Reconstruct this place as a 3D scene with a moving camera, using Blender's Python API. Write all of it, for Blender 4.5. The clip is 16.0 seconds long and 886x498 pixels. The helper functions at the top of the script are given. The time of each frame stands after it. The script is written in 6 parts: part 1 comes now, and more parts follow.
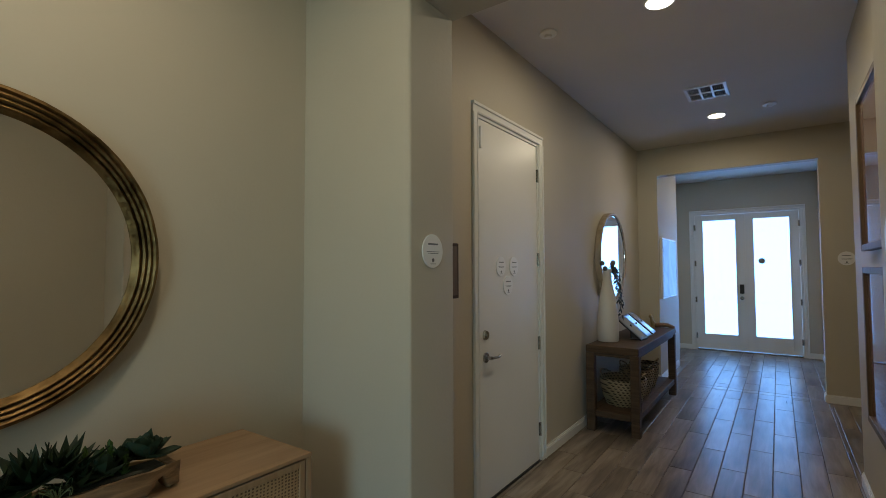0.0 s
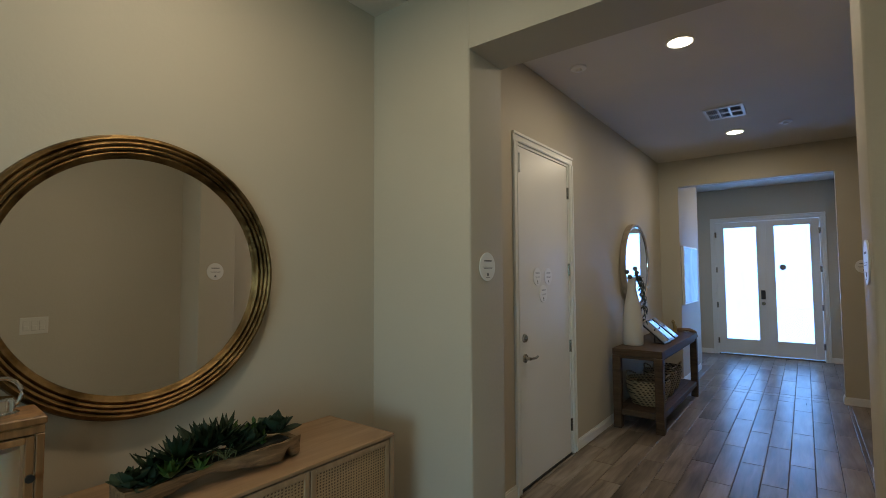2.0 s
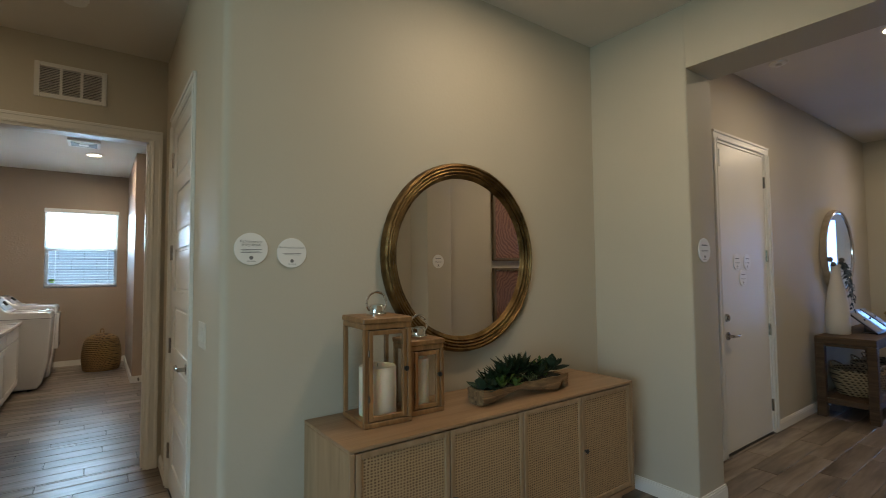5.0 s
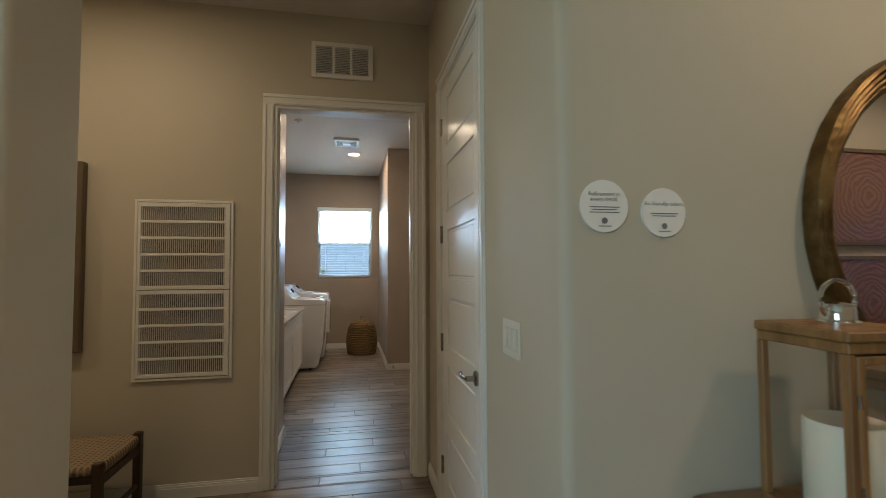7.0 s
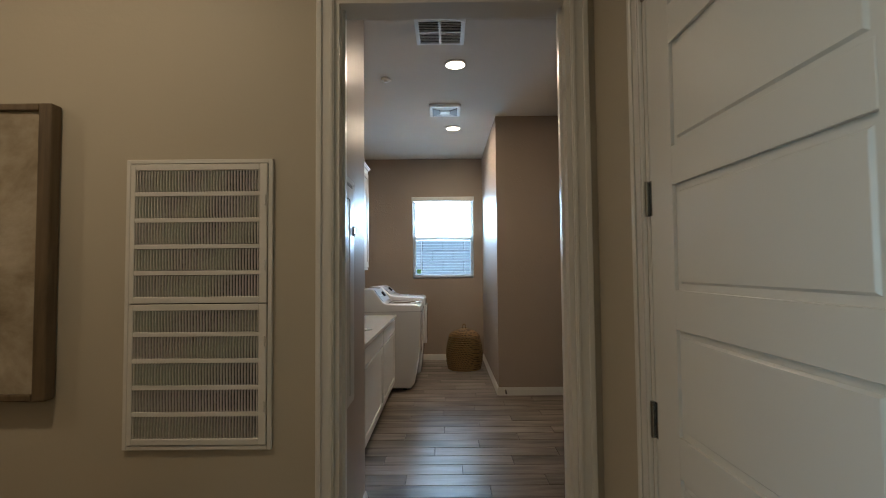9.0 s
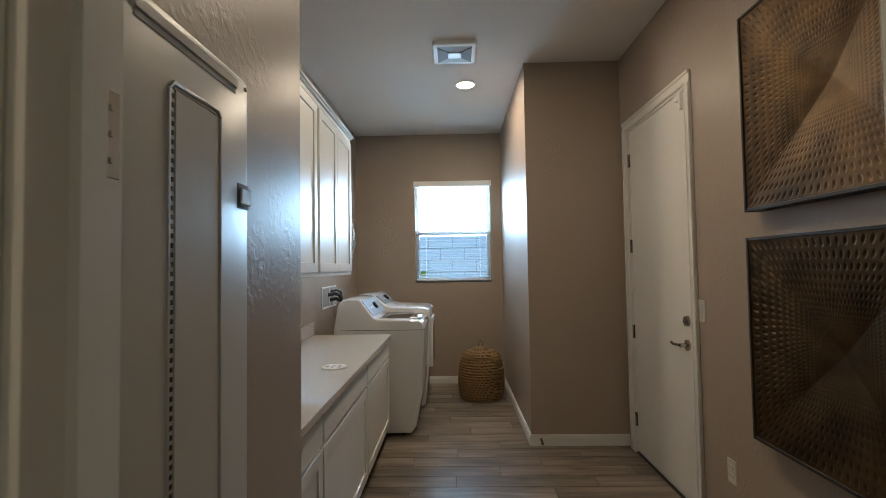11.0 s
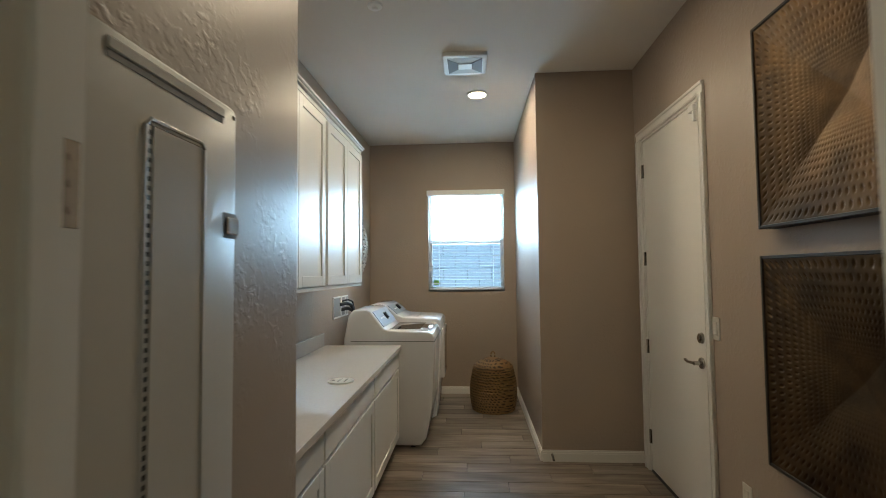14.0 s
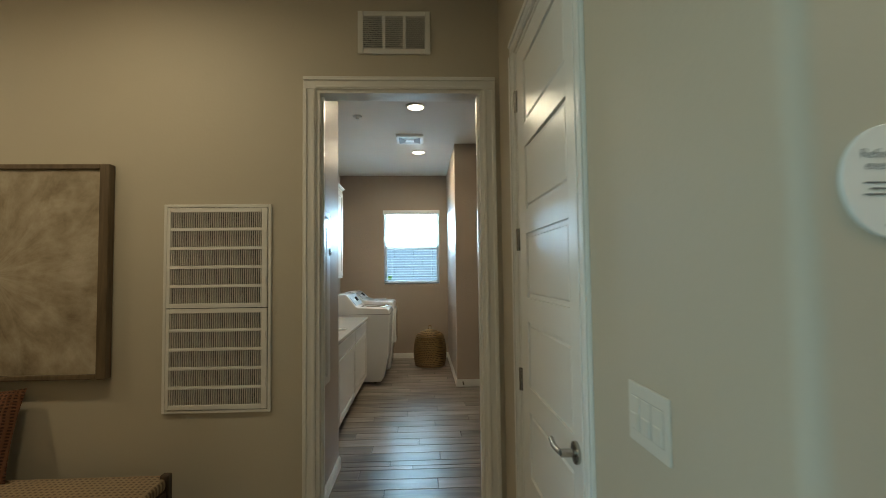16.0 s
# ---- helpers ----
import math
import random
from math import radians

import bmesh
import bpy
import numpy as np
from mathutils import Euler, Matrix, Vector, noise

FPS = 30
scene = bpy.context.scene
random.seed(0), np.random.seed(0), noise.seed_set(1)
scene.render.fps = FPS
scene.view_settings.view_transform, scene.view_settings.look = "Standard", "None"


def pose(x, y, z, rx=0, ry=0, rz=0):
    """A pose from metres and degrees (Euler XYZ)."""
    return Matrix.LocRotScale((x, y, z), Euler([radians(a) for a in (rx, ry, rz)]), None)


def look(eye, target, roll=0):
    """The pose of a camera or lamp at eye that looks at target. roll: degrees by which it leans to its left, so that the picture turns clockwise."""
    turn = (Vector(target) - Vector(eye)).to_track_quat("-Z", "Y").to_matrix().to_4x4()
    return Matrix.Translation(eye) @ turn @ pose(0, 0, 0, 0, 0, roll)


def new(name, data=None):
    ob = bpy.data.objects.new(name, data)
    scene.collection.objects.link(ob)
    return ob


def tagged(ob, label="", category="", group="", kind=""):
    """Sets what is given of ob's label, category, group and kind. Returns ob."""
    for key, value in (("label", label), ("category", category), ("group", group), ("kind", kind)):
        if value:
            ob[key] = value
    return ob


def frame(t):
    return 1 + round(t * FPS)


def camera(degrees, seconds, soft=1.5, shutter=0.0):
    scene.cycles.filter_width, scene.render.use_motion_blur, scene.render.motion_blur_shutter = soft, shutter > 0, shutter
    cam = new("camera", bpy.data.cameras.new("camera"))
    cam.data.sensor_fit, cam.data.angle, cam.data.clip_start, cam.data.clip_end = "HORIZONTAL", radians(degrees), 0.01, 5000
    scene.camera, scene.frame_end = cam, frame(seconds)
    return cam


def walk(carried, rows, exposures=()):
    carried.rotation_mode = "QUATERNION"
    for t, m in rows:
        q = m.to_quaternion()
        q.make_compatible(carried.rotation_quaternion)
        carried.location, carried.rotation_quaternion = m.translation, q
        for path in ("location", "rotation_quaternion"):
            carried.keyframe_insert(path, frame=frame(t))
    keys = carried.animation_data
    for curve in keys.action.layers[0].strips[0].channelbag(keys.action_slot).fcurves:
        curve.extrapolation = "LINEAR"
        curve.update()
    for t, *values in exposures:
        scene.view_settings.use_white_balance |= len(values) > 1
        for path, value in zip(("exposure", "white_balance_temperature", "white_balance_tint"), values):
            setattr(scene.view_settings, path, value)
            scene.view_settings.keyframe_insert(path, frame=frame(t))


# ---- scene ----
cam = camera(86.4, 16.0, soft=0.75, shutter=0.2)
PATH = [
    (0, (0.168, 0.28, 1.453), (-0.989, 1.91, 1.541), -0.2),
    (0.5, (0.158, 0.256, 1.466), (-1.013, 1.875, 1.557), -0.2),
    (1, (0.159, 0.162, 1.483), (-1.026, 1.77, 1.58), -0.2),
    (1.5, (0.206, -0.003, 1.484), (-0.993, 1.594, 1.589), -0.2),
    (2, (0.243, -0.15, 1.498), (-0.971, 1.436, 1.604), -0.3),
    (2.5, (0.338, -0.273, 1.5), (-0.884, 1.307, 1.605), -0.3),
    (3, (0.462, -0.423, 1.452), (-0.771, 1.148, 1.56), -0.2),
    (3.2, (0.493, -0.483, 1.452), (-0.753, 1.078, 1.559), -0.2),
    (5.3, (0.232, -1.093, 1.413), (-1.448, -0.011, 1.509), -0.4),
    (5.5, (0.152, -1.081, 1.416), (-1.568, -0.065, 1.511), -0.3),
    (6, (-0.058, -1.088, 1.39), (-1.874, -0.255, 1.484), -0.2),
    (6.5, (-0.361, -1.154, 1.376), (-2.26, -0.535, 1.467), -0.2),
    (7, (-0.64, -1.195, 1.358), (-2.6, -0.809, 1.445), -0.3),
    (7.5, (-0.969, -1.205, 1.377), (-2.959, -1.025, 1.461), -0.4),
    (8, (-1.304, -1.257, 1.359), (-3.302, -1.2, 1.445), -0.5),
    (8.5, (-1.619, -1.284, 1.363), (-3.617, -1.275, 1.45), -0.6),
    (9, (-1.987, -1.253, 1.367), (-3.985, -1.263, 1.45), -0.5),
    (9.5, (-2.341, -1.268, 1.34), (-4.339, -1.291, 1.428), -0.7),
    (9.7, (-2.49, -1.279, 1.344), (-4.488, -1.304, 1.434), -0.9),
    (11.8, (-3.738, -1.245, 1.425), (-5.735, -1.324, 1.49), -0.7),
    (12, (-3.802, -1.225, 1.425), (-5.799, -1.317, 1.49), -0.7),
    (12.5, (-3.936, -1.137, 1.445), (-5.932, -1.248, 1.507), -0.8),
    (13, (-4.019, -1.101, 1.422), (-6.014, -1.226, 1.489), -0.7),
    (13.5, (-3.884, -1.144, 1.417), (-5.878, -1.277, 1.498), -0.6),
    (14, (-3.389, -1.207, 1.457), (-5.383, -1.332, 1.555), -0.6),
    (14.5, (-2.827, -1.228, 1.441), (-4.822, -1.334, 1.542), -0.6),
    (15, (-2.262, -1.258, 1.416), (-4.257, -1.357, 1.519), -0.5),
    (15.5, (-1.723, -1.186, 1.41), (-3.72, -1.247, 1.509), -0.4),
    (16, (-1.226, -1.105, 1.42), (-3.221, -1.018, 1.516), -0.7),
]
EXPOSURES = [
    (0.0, 1.40, 6300, 1), (1.5, 1.41, 6340, 2), (3.0, 1.43, 6420, 5), (5.5, 1.52, 6750, 9), (6.5, 1.52, 6850, 10), (7.5, 1.43, 6650, 9), (9.0, 1.32, 6450, 9),
    (12.0, 1.52, 6300, 6), (12.5, 1.50, 6290, 6), (13.0, 1.56, 6250, 3), (13.5, 1.53, 6280, 3), (14.0, 1.61, 6480, 2), (14.5, 1.76, 6560, 0), (15.0, 1.70, 6500, -1), (15.5, 1.63, 6480, -2), (16.0, 1.61, 6520, -2),
]
walk(cam, [(t, look(eye, target, roll)) for t, eye, target, roll in PATH], EXPOSURES)

# ---- world and exposure ----
world = bpy.data.worlds.new("sky_world")
scene.world = world
world.use_nodes = True
wn = world.node_tree
sky = wn.nodes.new("ShaderNodeTexSky")
sky.sky_type = "NISHITA"
sky.sun_disc = False
sky.sun_elevation, sky.sun_rotation = radians(52), radians(150)
tint = wn.nodes.new("ShaderNodeMix")
tint.data_type, tint.blend_type = "RGBA", "MULTIPLY"
tint.inputs["Factor"].default_value = 1.0
tint.inputs["B"].default_value = (0.42, 0.72, 1.15, 1)
wn.links.new(sky.outputs[0], tint.inputs["A"])
wn.links.new(tint.outputs["Result"], wn.nodes["Background"].inputs[0])
wn.nodes["Background"].inputs[1].default_value = 0.15
sun = new("sun", bpy.data.lights.new("sun", "SUN"))
sun.data.energy, sun.data.angle, sun.data.color = 4.6, radians(0.5), (0.34, 0.65, 1.0)
sun.matrix_world = look((3.5, -6, 9), (0, 0, 0))

LAMP = (1.0, 0.80, 0.58)


def area(name, m, w, h, power, colour, shape="RECTANGLE"):
    la = bpy.data.lights.new(name, "AREA")
    la.shape, la.size, la.size_y, la.energy, la.color = shape, w, h, power, colour
    ob = new(name, la)
    ob.matrix_world = m
    return ob


# daylight in the glazed openings
area("daylight_front_door", look((-0.27, 10.12, 1.3), (-0.27, 0, 1.0)), 1.3, 2.0, 1.0, (0.60, 0.78, 1.0))
area("daylight_laundry_window", look((-9.32, -1.285, 2.14), (0, -1.285, 4.0)), 0.86, 0.56, 20, (0.44, 0.72, 1.0))
area("daylight_great_room", look((1.6, -5.3, 1.5), (-1.6, 0, 1.2)), 2.1, 2.2, 29, (0.64, 0.92, 0.96))

# ---- materials ----


def mat(name, colour, rough=0.6, metal=0.0, spec=0.5):
    m = bpy.data.materials.new(name)
    m.use_nodes = True
    b = m.node_tree.nodes["Principled BSDF"]
    b.inputs["Base Color"].default_value = (*colour, 1)
    b.inputs["Roughness"].default_value = rough
    b.inputs["Metallic"].default_value = metal
    b.inputs["Specular IOR Level"].default_value = spec
    return m


def nd(m, kind, **kw):
    n = m.node_tree.nodes.new(kind)
    for k, v in kw.items():
        n.inputs[k.replace("_", " ")].default_value = v
    return n


def ln(m, a, b):
    m.node_tree.links.new(a, b)


def coords(m, sx=1, sy=1, sz=1, world_space=False, offset=None):
    t = m.node_tree.nodes.new("ShaderNodeNewGeometry" if world_space else "ShaderNodeTexCoord")
    p = m.node_tree.nodes.new("ShaderNodeMapping")
    p.inputs["Scale"].default_value = (sx, sy, sz)
    ln(m, t.outputs["Position" if world_space else "Object"], p.inputs["Vector"])
    if offset is not None:
        ln(m, offset, p.inputs["Location"])
    return p.outputs[0]


def ramp(m, fac, stops):
    r = m.node_tree.nodes.new("ShaderNodeValToRGB")
    el = r.color_ramp.elements
    while len(el) < len(stops):
        el.new(0.5)
    for e, (p, c) in zip(el, stops):
        e.position, e.color = p, (*c, 1)
    ln(m, fac, r.inputs[0])
    return r.outputs[0]


def bump(m, height, strength, dist):
    b = m.node_tree.nodes.new("ShaderNodeBump")
    b.inputs["Strength"].default_value, b.inputs["Distance"].default_value = strength, dist
    ln(m, height, b.inputs["Height"])
    ln(m, b.outputs[0], m.node_tree.nodes["Principled BSDF"].inputs["Normal"])
    return b


def bsdf(m):
    return m.node_tree.nodes["Principled BSDF"]


def shade(c, f):
    return tuple(min(1, v * f) for v in c)


def painted(name, colour, rough, relief, size, trowel=False):
    """Painted drywall with a light knock-down texture."""
    m = mat(name, colour, rough)
    v = coords(m, world_space=True)
    big = nd(m, "ShaderNodeTexNoise", Scale=0.9, Detail=3.0)
    ln(m, v, big.inputs["Vector"])
    ln(m, ramp(m, big.outputs["Fac"], [(0.3, shade(colour, 0.95)), (0.7, shade(colour, 1.04))]), bsdf(m).inputs["Base Color"])
    fine = nd(m, "ShaderNodeTexNoise", Scale=size, Detail=4.0, Roughness=0.55)
    ln(m, v, fine.inputs["Vector"])
    if trowel:
        fine.inputs["Distortion"].default_value = 0.35
        fine.inputs["Detail"].default_value = 2.5
        h = ramp(m, fine.outputs["Fac"], [(0.49, (0, 0, 0)), (0.62, (1, 1, 1))])
        zone = nd(m, "ShaderNodeTexNoise", Scale=3.2, Detail=2.0)
        ln(m, v, zone.inputs["Vector"])
        zr = ramp(m, zone.outputs["Fac"], [(0.42, (0, 0, 0)), (0.62, (1, 1, 1))])
        mz = m.node_tree.nodes.new("ShaderNodeMath")
        mz.operation = "MULTIPLY"
        ln(m, h, mz.inputs[0])
        ln(m, zr, mz.inputs[1])
        h = mz.outputs[0]
        bump(m, h, 0.38, relief)
    else:
        bump(m, fine.outputs["Fac"], 0.35, relief)
    return m


WALL = painted("greige_wall_paint", (0.50, 0.45, 0.36), 0.62, 0.0022, 48)
TAUPE = painted("taupe_wall_paint", (0.37, 0.30, 0.242), 0.42, 0.0024, 40, True)
bsdf(TAUPE).inputs["Specular IOR Level"].default_value = 0.33
CEIL = painted("ceiling_paint", (0.69, 0.65, 0.595), 0.8, 0.0012, 80)
WHITE = painted("white_trim_paint", (0.74, 0.72, 0.68), 0.32, 0.0003, 90)
CAB = painted("white_cabinet_lacquer", (0.72, 0.71, 0.685), 0.33, 0.0002, 120)
bsdf(CAB).inputs["Specular IOR Level"].default_value = 0.22
PLASTIC = mat("white_plastic", (0.80, 0.79, 0.77), 0.35)
QUARTZ = mat("white_quartz", (0.61, 0.59, 0.575), 0.018)
bsdf(QUARTZ).inputs["Specular IOR Level"].default_value = 0.65
qn = nd(QUARTZ, "ShaderNodeTexNoise", Scale=55.0, Detail=3.0)
ln(QUARTZ, coords(QUARTZ, world_space=True), qn.inputs["Vector"])
ln(QUARTZ, ramp(QUARTZ, qn.outputs["Fac"], [(0.35, (0.60, 0.58, 0.565)), (0.6, (0.62, 0.60, 0.585))]), bsdf(QUARTZ).inputs["Base Color"])
ENAMEL = mat("white_enamel", (0.66, 0.66, 0.67), 0.12)
BLACK = mat("black_plastic", (0.015, 0.015, 0.016), 0.35)
# flat near-black; behind vent slats it paints the unlit duct
DARK = mat("painted_void", (0.02, 0.019, 0.017), 0.8)
NICKEL = mat("satin_nickel", (0.42, 0.40, 0.37), 0.24, 1.0)
CHROME = mat("chrome", (0.8, 0.8, 0.8), 0.06, 1.0)
MIRROR = mat("mirror_silver", (0.86, 0.86, 0.85), 0.01, 1.0)
GREYPANEL = mat("grey_control_panel", (0.16, 0.18, 0.21), 0.3)
INK = mat("dark_print", (0.17, 0.17, 0.175), 0.7)
CANDLE = mat("ivory_wax", (0.78, 0.72, 0.60), 0.5)
bsdf(CANDLE).inputs["Subsurface Weight"].default_value = 0.3
GRILLE = painted("grille_enamel", (0.72, 0.70, 0.66), 0.4, 0.0002, 90)
FILTER = mat("grey_filter_cloth", (0.075, 0.073, 0.068), 0.95)


def wood(name, dark, light, rough=0.5, axis=1, scale=1.0, relief=0.0006, per_object=True):
    m = mat(name, light, rough)
    s = [14.0 * scale] * 3
    s[axis] = 1.1 * scale
    off = None
    if per_object:
        info = m.node_tree.nodes.new("ShaderNodeObjectInfo")
        mul = m.node_tree.nodes.new("ShaderNodeVectorMath")
        mul.operation = "SCALE"
        mul.inputs[0].default_value = (37, 91, 53)
        ln(m, info.outputs["Random"], mul.inputs["Scale"])
        off = mul.outputs[0]
    v = coords(m, *s, offset=off)
    n = nd(m, "ShaderNodeTexNoise", Scale=1.6, Detail=8.0, Roughness=0.62, Distortion=0.7)
    ln(m, v, n.inputs["Vector"])
    ln(m, ramp(m, n.outputs["Fac"], [(0.28, dark), (0.5, tuple((a + b) / 2 for a, b in zip(dark, light))), (0.72, light)]), bsdf(m).inputs["Base Color"])
    bump(m, n.outputs["Fac"], 0.4, relief)
    return m


OAK = wood("pale_mango_wood", (0.23, 0.132, 0.068), (0.40, 0.262, 0.155), 0.42, 0, 0.7)
OAKZ = wood("pale_mango_wood_upright", (0.25, 0.155, 0.08), (0.42, 0.285, 0.17), 0.5, 2, 0.8)
PINE = wood("lantern_wood", (0.12, 0.055, 0.018), (0.36, 0.185, 0.07), 0.48, 2, 1.0)
DRIFT = wood("driftwood", (0.07, 0.038, 0.016), (0.34, 0.205, 0.10), 0.75, 0, 2.0, 0.006)
WALNUT = wood("grey_brown_wood", (0.036, 0.022, 0.013), (0.098, 0.062, 0.037), 0.55, 1, 1.6)
bsdf(WALNUT).inputs["Specular IOR Level"].default_value = 0.2
BENCHWOOD = wood("dark_bench_wood", (0.03, 0.018, 0.01), (0.085, 0.05, 0.028), 0.5, 2, 1.6)
ARTFRAME = wood("art_frame_wood", (0.085, 0.058, 0.032), (0.17, 0.12, 0.07), 0.55, 2, 1.5)

# wood-look floor tile: grey-brown, drawn-out grain, every plank its own shade

def plank_material(name, source, socket):
    m = mat(name, (0.2, 0.15, 0.12), 0.3, 0.0, 0.15)
    info = m.node_tree.nodes.new(source)
    sc = m.node_tree.nodes.new("ShaderNodeVectorMath")
    sc.operation = "SCALE"
    sc.inputs[0].default_value = (53, 17, 29)
    ln(m, info.outputs[socket], sc.inputs["Scale"])
    pv = coords(m, 16, 1.6, 16, offset=sc.outputs[0])
    pn = nd(m, "ShaderNodeTexNoise", Scale=1.3, Detail=7.0, Roughness=0.6, Distortion=0.5)
    ln(m, pv, pn.inputs["Vector"])
    pv2 = coords(m, 3.5, 1.1, 3.5, offset=sc.outputs[0])
    pn2 = nd(m, "ShaderNodeTexNoise", Scale=1.2, Detail=2.0)
    ln(m, pv2, pn2.inputs["Vector"])
    padd = m.node_tree.nodes.new("ShaderNodeMath")
    padd.operation = "ADD"
    ln(m, pn.outputs["Fac"], padd.inputs[0])
    ln(m, pn2.outputs["Fac"], padd.inputs[1])
    pmul = m.node_tree.nodes.new("ShaderNodeMath")
    pmul.operation = "MULTIPLY"
    pmul.inputs[1].default_value = 0.5
    ln(m, padd.outputs[0], pmul.inputs[0])
    pcol = ramp(m, pmul.outputs[0], [(0.34, (0.085, 0.066, 0.05)), (0.5, (0.20, 0.162, 0.13)), (0.66, (0.33, 0.28, 0.23))])
    pval = m.node_tree.nodes.new("ShaderNodeHueSaturation")
    prange = m.node_tree.nodes.new("ShaderNodeMapRange")
    prange.inputs["To Min"].default_value, prange.inputs["To Max"].default_value = 0.8, 1.15
    ln(m, info.outputs[socket], prange.inputs["Value"])
    ln(m, prange.outputs[0], pval.inputs["Value"])
    ln(m, pcol, pval.inputs["Color"])
    ln(m, pval.outputs[0], bsdf(m).inputs["Base Color"])
    prough = m.node_tree.nodes.new("ShaderNodeMapRange")
    prough.inputs["To Min"].default_value, prough.inputs["To Max"].default_value = 0.24, 0.36
    ln(m, pn.outputs["Fac"], prough.inputs["Value"])
    ln(m, prough.outputs[0], bsdf(m).inputs["Roughness"])
    bump(m, pn.outputs["Fac"], 0.25, 0.001)
    return m


PLANK = plank_material("wood_look_tile", "ShaderNodeObjectInfo", "Random")
PLANK_FAR = plank_material("wood_look_tile_far", "ShaderNodeNewGeometry", "Random Per Island")
GROUT = painted("dark_grout", (0.062, 0.051, 0.042), 0.9, 0.001, 200)

GLASS = bpy.data.materials.new("clear_glass")
GLASS.use_nodes = True
gt = GLASS.node_tree
gt.nodes.clear()
go, gm = gt.nodes.new("ShaderNodeOutputMaterial"), gt.nodes.new("ShaderNodeMixShader")
ga, gb = gt.nodes.new("ShaderNodeBsdfTransparent"), gt.nodes.new("ShaderNodeBsdfGlossy")
gb.inputs["Roughness"].default_value = 0.02
gm.inputs[0].default_value = 0.035
gt.links.new(ga.outputs[0], gm.inputs[1])
gt.links.new(gb.outputs[0], gm.inputs[2])
gt.links.new(gm.outputs[0], go.inputs[0])


def glow(name, colour, strength):
    m = mat(name, colour, 0.5)
    bsdf(m).inputs["Emission Color"].default_value = (*colour, 1)
    bsdf(m).inputs["Emission Strength"].default_value = strength
    return m


LED = glow("led_diffuser", (1.0, 0.88, 0.70), 4.0)
OUTDOOR = glow("outdoor_daylight", (0.20, 0.46, 1.0), 2.0)

# ---- mesh helpers ----


def bm_box(x0, x1, y0, y1, z0, z1, bev=0.0, seg=1, bm=None):
    b = bmesh.new()
    bmesh.ops.create_cube(b, size=1, matrix=Matrix.LocRotScale(((x0 + x1) / 2, (y0 + y1) / 2, (z0 + z1) / 2), None, (abs(x1 - x0), abs(y1 - y0), abs(z1 - z0))))
    if bev:
        bmesh.ops.bevel(b, geom=b.edges[:], offset=bev, segments=seg, affect="EDGES", profile=0.5)
    return merge(bm, b)


def merge(bm, b):
    if bm is None:
        return b
    me = bpy.data.meshes.new("tmp")
    b.to_mesh(me)
    b.free()
    bm.from_mesh(me)
    bpy.data.meshes.remove(me)
    return bm


def bm_cyl(r, z0, z1, seg=24, r2=None, m=None, bm=None, bev=0.0):
    b = bmesh.new()
    bmesh.ops.create_cone(b, cap_ends=True, segments=seg, radius1=r, radius2=r if r2 is None else r2, depth=z1 - z0, matrix=Matrix.Translation((0, 0, (z0 + z1) / 2)))
    if bev:
        bmesh.ops.bevel(b, geom=[e for e in b.edges if abs(e.verts[0].co.z - e.verts[1].co.z) < 1e-5], offset=bev, segments=2, affect="EDGES", profile=0.5)
    if m is not None:
        bmesh.ops.transform(b, matrix=m, verts=b.verts[:])
    return merge(bm, b)


def bm_turn(profile, seg=32, m=None, bm=None, sx=1.0, sy=1.0):
    """A turned body from (radius, height) pairs."""
    b = bmesh.new()
    rings = [[b.verts.new((sx * r * math.cos(2 * math.pi * i / seg), sy * r * math.sin(2 * math.pi * i / seg), z)) for i in range(seg)] for r, z in profile]
    for a, c in zip(rings, rings[1:]):
        for i in range(seg):
            b.faces.new((a[i], a[(i + 1) % seg], c[(i + 1) % seg], c[i]))
    b.faces.new(rings[0][::-1])
    b.faces.new(rings[-1])
    if m is not None:
        bmesh.ops.transform(b, matrix=m, verts=b.verts[:])
    return merge(bm, b)


def bm_tube(points, r, seg=8, bm=None, closed=False):
    """A round bar along points."""
    b = bmesh.new()
    pts = [Vector(p) for p in points]
    n = len(pts)
    rings = []
    for i, p in enumerate(pts):
        if closed:
            d = pts[(i + 1) % n] - pts[i - 1]
        else:
            d = pts[min(i + 1, n - 1)] - pts[max(i - 1, 0)]
        q = d.normalized().to_track_quat("Z", "Y")
        rings.append([b.verts.new(p + q @ Vector((r * math.cos(2 * math.pi * k / seg), r * math.sin(2 * math.pi * k / seg), 0))) for k in range(seg)])
    for i in range(n if closed else n - 1):
        a, c = rings[i], rings[(i + 1) % n]
        for k in range(seg):
            b.faces.new((a[k], a[(k + 1) % seg], c[(k + 1) % seg], c[k]))
    if not closed:
        b.faces.new(rings[0][::-1])
        b.faces.new(rings[-1])
    bmesh.ops.recalc_face_normals(b, faces=b.faces[:])
    return merge(bm, b)


def bm_ring(rx, rz, section, seg=72, bm=None):
    """An oval frame in the xz plane swept with a section of (outward, forward) pairs; forward is -y."""
    b = bmesh.new()
    rings = []
    for i in range(seg):
        a = 2 * math.pi * i / seg
        rings.append([b.verts.new(((rx + o) * math.cos(a), -f, (rz + o) * math.sin(a))) for o, f in section])
    k = len(section)
    for i in range(seg):
        p, q = rings[i], rings[(i + 1) % seg]
        for j in range(k):
            b.faces.new((p[j], p[(j + 1) % k], q[(j + 1) % k], q[j]))
    bmesh.ops.recalc_face_normals(b, faces=b.faces[:])
    return merge(bm, b)


